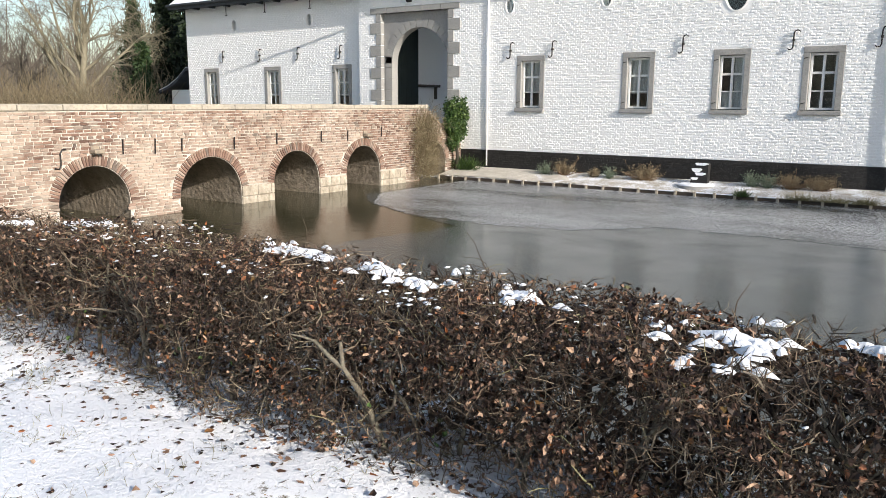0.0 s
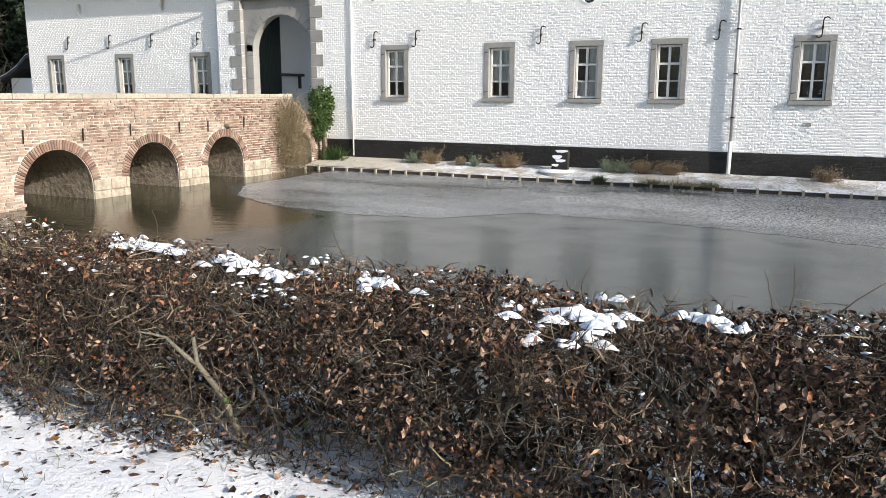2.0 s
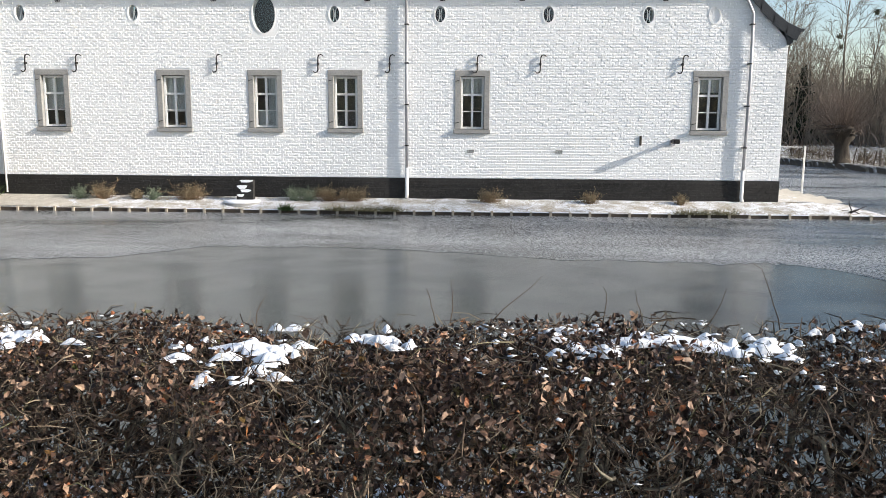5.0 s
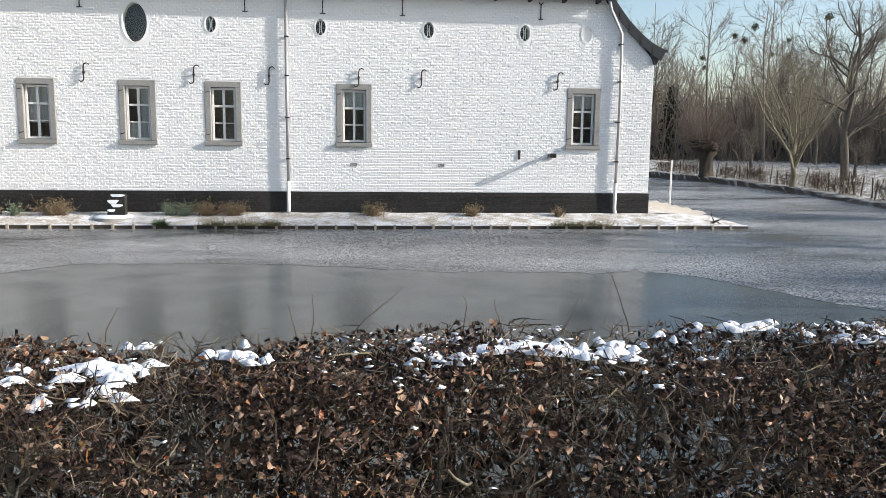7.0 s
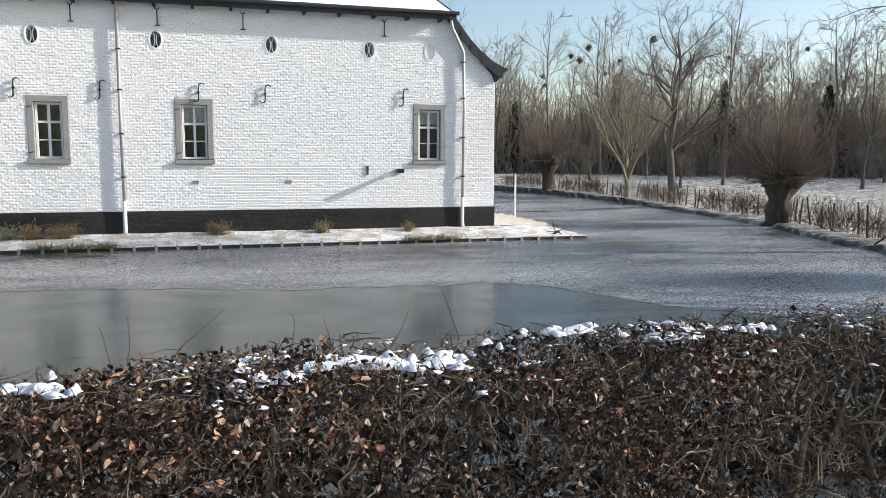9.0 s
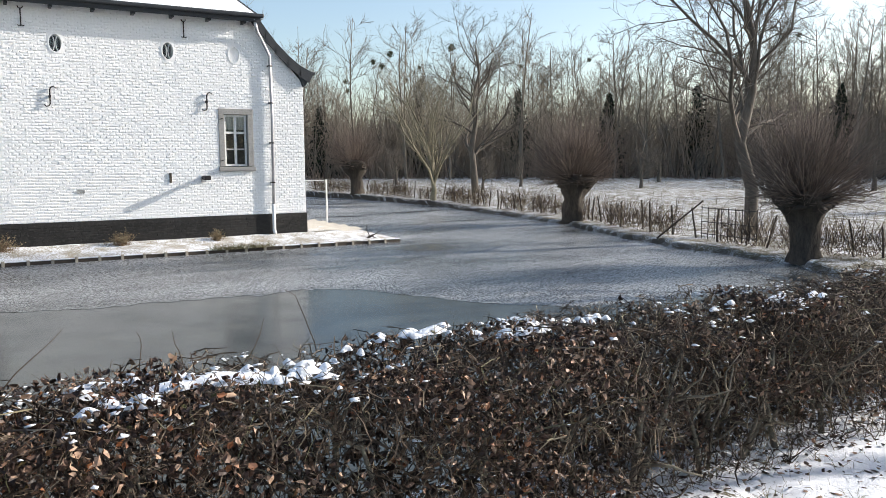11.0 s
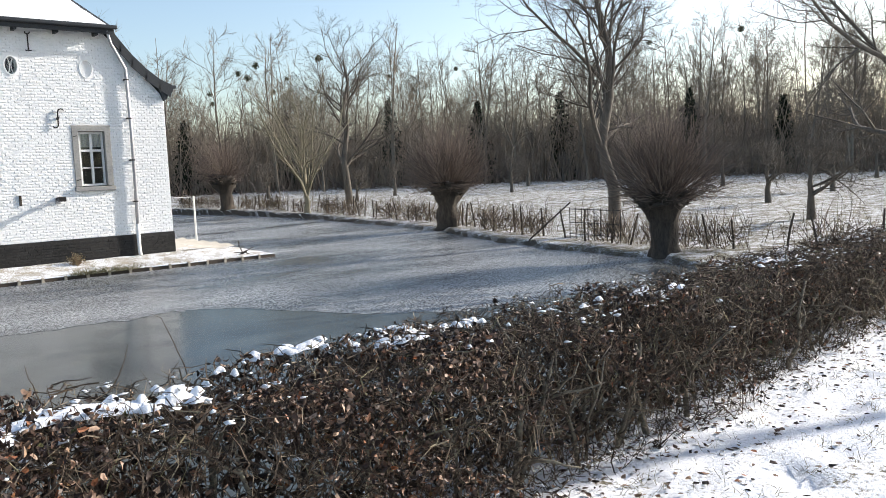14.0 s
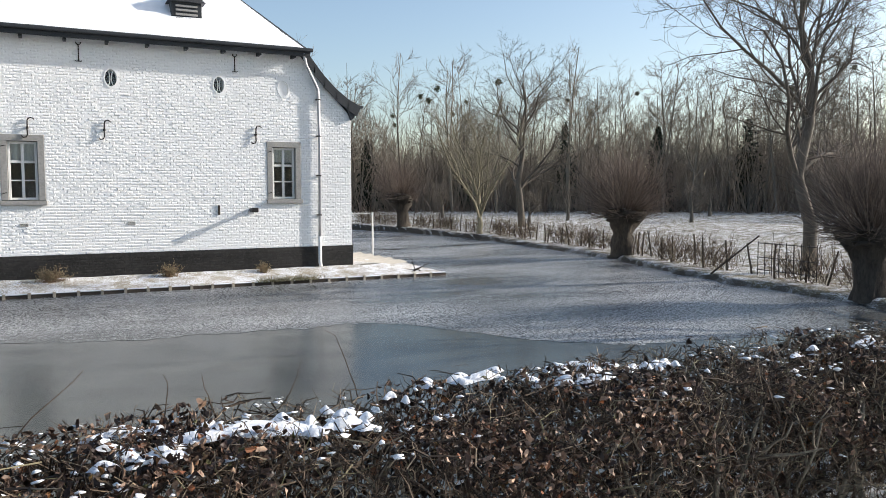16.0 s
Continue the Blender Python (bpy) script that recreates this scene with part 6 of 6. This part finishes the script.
# mistletoe balls in the tree tops
for az_d, r in ((16.5, 0.5), (18.0, 0.6), (19.4, 0.5), (21.2, 0.5), (22.6, 0.55), (24.0, 0.6), (24.4, 0.45), (25.2, 0.6), (26.2, 0.4), (28.8, 0.45), (30.0, 0.5), (38.0, 0.4), (39.5, 0.4), (51.5, 0.6), (52.3, 0.6), (53.0, 0.5), (56.0, 0.55)):
    _, x, y, s, proto, tree = min(wood_places, key=lambda w: abs(w[0] - az_d) + (w[5].get("used") or 0) * 0.9)
    tree["used"] = (tree.get("used") or 0) + 1
    crown = [c for c in proto.children if c.name.startswith("crown")][0].data
    z_all = np.array([v.co.z for v in crown.vertices])
    high = np.nonzero(z_all > np.quantile(z_all, 0.8))[0]
    p = tree.matrix_basis @ crown.vertices[int(high[rng.integers(len(high))])].co
    t = thing("mistletoe", "dark ball of mistletoe high in a bare tree", "mistletoe", "mistletoe balls", at=tuple(p))
    P = unit(rng.normal(0, 1, (160, 3))) * (0.62 * r * rng.random((160, 1)) ** 0.45)
    V, F = leaves(P, 0.16)
    part("leaves", mesh("mistletoe_leaves", V, F, M_MISTLETOE), t, kind="stuff")

# young hedge and stakes on the far bank
BANK = np.array([(20.9, 53), (22.4, 47), (23.0, 37.5), (22.1, 31), (21.1, 23), (19.6, 19.2), (18.6, 15.0), (18.0, 11.0), (18.4, 8.2), (19.6, 5.6), (21.5, 3.6)])
seg = np.linalg.norm(np.diff(BANK, axis=0), axis=1)
cum = np.concatenate([[0], np.cumsum(seg)])


def along(s):
    return np.stack([np.interp(s, cum, BANK[:, 0]), np.interp(s, cum, BANK[:, 1])], -1)


young = thing("young_hedge", "sparse leafless young hedge tied to stakes on the bank", "hedge", group="")
s = 0.4
while s < cum[-1]:
    x, y = along(np.array(s)) + rng.normal(0, 0.08, 2)
    h = rng.uniform(0.8, 1.15)
    p = bent(np.array([[x, y, float(land(np.array([x]), np.array([y]))[0]) - 0.1]]), np.array([[rng.normal(0, 0.08), rng.normal(0, 0.08), 1.0]]), np.array([h]), 4, 0.05, 0.0)[0]
    part("stake", Geo().tube(p, [0.032, 0.03, 0.028, 0.024], 6).mesh("bank_stake", M_BARK), young)
    s += rng.uniform(0.7, 1.3)
k = 6500
sv = rng.uniform(0, cum[-1], k)
sv = sv[(np.sin(sv * 1.9) + np.sin(sv * 0.77) + rng.normal(0, 0.7, k)) > -0.4]
k = len(sv)
XY = along(sv) + rng.normal(0, 0.16, (k, 2))
paths = bent(np.stack([XY[:, 0], XY[:, 1], land(XY[:, 0], XY[:, 1]) + rng.uniform(-0.05, 0.5, k)], 1), rng.normal(0, 0.4, (k, 3)) + np.array([0, 0, 0.9]), rng.uniform(0.35, 1.0, k), 5, 0.25, 0.0)
V, F = tubes(list(paths), list(rng.uniform(0.6, 1.4, (k, 1)) * np.linspace(0.009, 0.003, 5)), 3)
part("twig_mass", mesh("young_twigs", V, F, M_TWIG), young, kind="stuff")
# wire gate panel leaning among the stakes
panel = thing("wire_hurdle", "rusty iron hurdle fence panel beside the pollard", "fence panel", at=(17.9, 12.3, 0.35))
for i in range(9):
    part("bar", Geo().tube([(0.03 * i, 0.26 * i, 0), (0.03 * i, 0.26 * i, 0.95)], [0.012] * 2, 5).mesh("hurdle_bar", M_IRON), panel)
for z in (0.15, 0.5, 0.9):
    part("rail", Geo().tube([(0, 0, z), (0.24, 2.1, z)], [0.014] * 2, 5).mesh("hurdle_rail", M_IRON), panel)
prop = thing("leaning_pole", "thin pole leaning against the hedge stakes", "pole", at=(18.0, 14.9, 0.3))
part("shaft", Geo().tube([(-0.5, 0.6, 0), (0.2, -0.5, 1.15)], [0.03, 0.025], 6).mesh("lean_shaft", M_BARK), prop)

make_tree("path_tree", "slim bare tree standing beside the snowy path", 15.0, -1.75, 9.0, 0.13, [(9, 0.4, 42, 0.3), (5, 0.5, 40, 0.15), (4, 0.5, 40, 0.1)], M_GREYBARK, 71, fork=0.8)

# ---- beyond the bridge ----
make_tree("willow", "big bare willow with yellow-green bark beyond the bridge", -43.5, 24.5, 15.0, 0.36, [(20, 0.62, 30, 0.45), (8, 0.5, 36, 0.25), (7, 0.5, 40, 0.1), (4, 0.65, 40, 0.0)], M_PALEBARK, 61, fork=0.6)
make_tree("bare_tree", "bare tree with reaching limbs beyond the bridge", -46.5, 20.5, 10.0, 0.26, FULL, M_GREYBARK, 62, lean=(-0.06, 0.02), fork=0.7)
make_tree("bare_tree", "bare tree behind the willow", -44.0, 29.0, 11.0, 0.24, FULL, M_PALEBARK, 63, fork=0.7)
make_tree("bare_tree", "slender bare tree by the wing", -49.0, 24.0, 10.0, 0.2, FULL, M_GREYBARK, 64, fork=0.7)


def conifer(label, x, y, h, r, k, mat, seed):
    t = thing("conifer", label, "tree", "conifers beside the wing", at=(x, y, 0.3))
    part("trunk", Geo().tube([(0, 0, -0.1), (0, 0, h * 0.9)], [0.16, 0.03], 7).mesh("conifer_trunk", M_BARK, True), t)
    hh, a = rng.random(k) ** 1.25, rng.uniform(0, 2 * math.pi, k)
    rad = r * (1.02 - hh) ** 0.8 * (0.75 + 0.25 * np.sin(hh * 34 + a * 3)) * rng.random(k) ** 0.35
    P = np.stack([rad * np.cos(a), rad * np.sin(a), 0.3 + hh * h], 1)
    V, F = leaves(P, 0.42, up=0.5, wide=0.35)
    part("foliage", mesh("foliage", V, F, mat), t, kind="stuff")
    return t


conifer("tall dark yew beside the wing", -44.5, 31.0, 10.0, 2.4, 5200, M_NEEDLE, 1)
conifer("dark yew in the shade of the wing", -41.5, 30.6, 12.5, 2.3, 4200, M_NEEDLE, 2)
conifer("smaller green conifer in front of the yews", -42.3, 27.6, 5.4, 1.2, 2600, M_CONIFER, 3)
conifer("green spruce behind the willow", -51.0, 33.0, 9.0, 2.3, 2600, M_CONIFER, 4)
for a_d, dist, h, r in ((22, 88, 8, 2.2), (29, 92, 9, 2.5), (36.5, 90, 10, 2.6), (43, 86, 9, 2.4), (49, 90, 10, 2.6), (58, 84, 9, 2.4), (64, 88, 8, 2.4)):
    conifer("dark ivy-clad evergreen in the wood", dist * math.sin(radians(a_d)), dist * math.cos(radians(a_d)), h, r, 1300, M_NEEDLE, 9)["group"] = "evergreens in the wood"
k = 7000
X = rng.uniform(-58, -36, k)
Y = 14 + (X + 58) * 0.42 + rng.normal(0, 1.6, k)
paths = bent(np.stack([X, Y, np.full(k, 0.3)], 1), rng.normal(0, 0.45, (k, 3)) + np.array([0, 0, 0.9]), rng.uniform(1.6, 4.6, k), 5, 0.22, -0.02)
V, F = tubes(list(paths), list(rng.uniform(0.6, 1.3, (k, 1)) * np.linspace(0.022, 0.006, 5)), 3)
thing("brushwood", "thicket of straw-brown brushwood beyond the bridge", "thicket", kind="stuff", me=mesh("brushwood", V, F, M_BRUSH))

# single bricks of the facade
V, F = boxes(np.array([[0.0, 0, 0]]), np.array([[0.1015, 0.015, 0.0305]]), 0.0022)
V[[0, 4], 0] += 0.013
V[[1, 5], 0] -= 0.013
V[[0, 1], 2] += 0.009
V[[4, 5], 2] -= 0.009
white_brick = mesh("white_brick", V, F, M_WHITE)
for (cx, cz), (sx, sz) in zip(*WHITE_PIECES):
    ob = part("brick", white_brick, wall_south)
    ob.location = (cx, Y0 + 0.010 - abs(rng.normal(0, 0.0055)), cz)
    ob.scale = (sx / 0.1015, 1, sz / 0.0305)
    ob.rotation_euler = (rng.normal(0, 0.035), rng.normal(0, 0.012), rng.normal(0, 0.02))
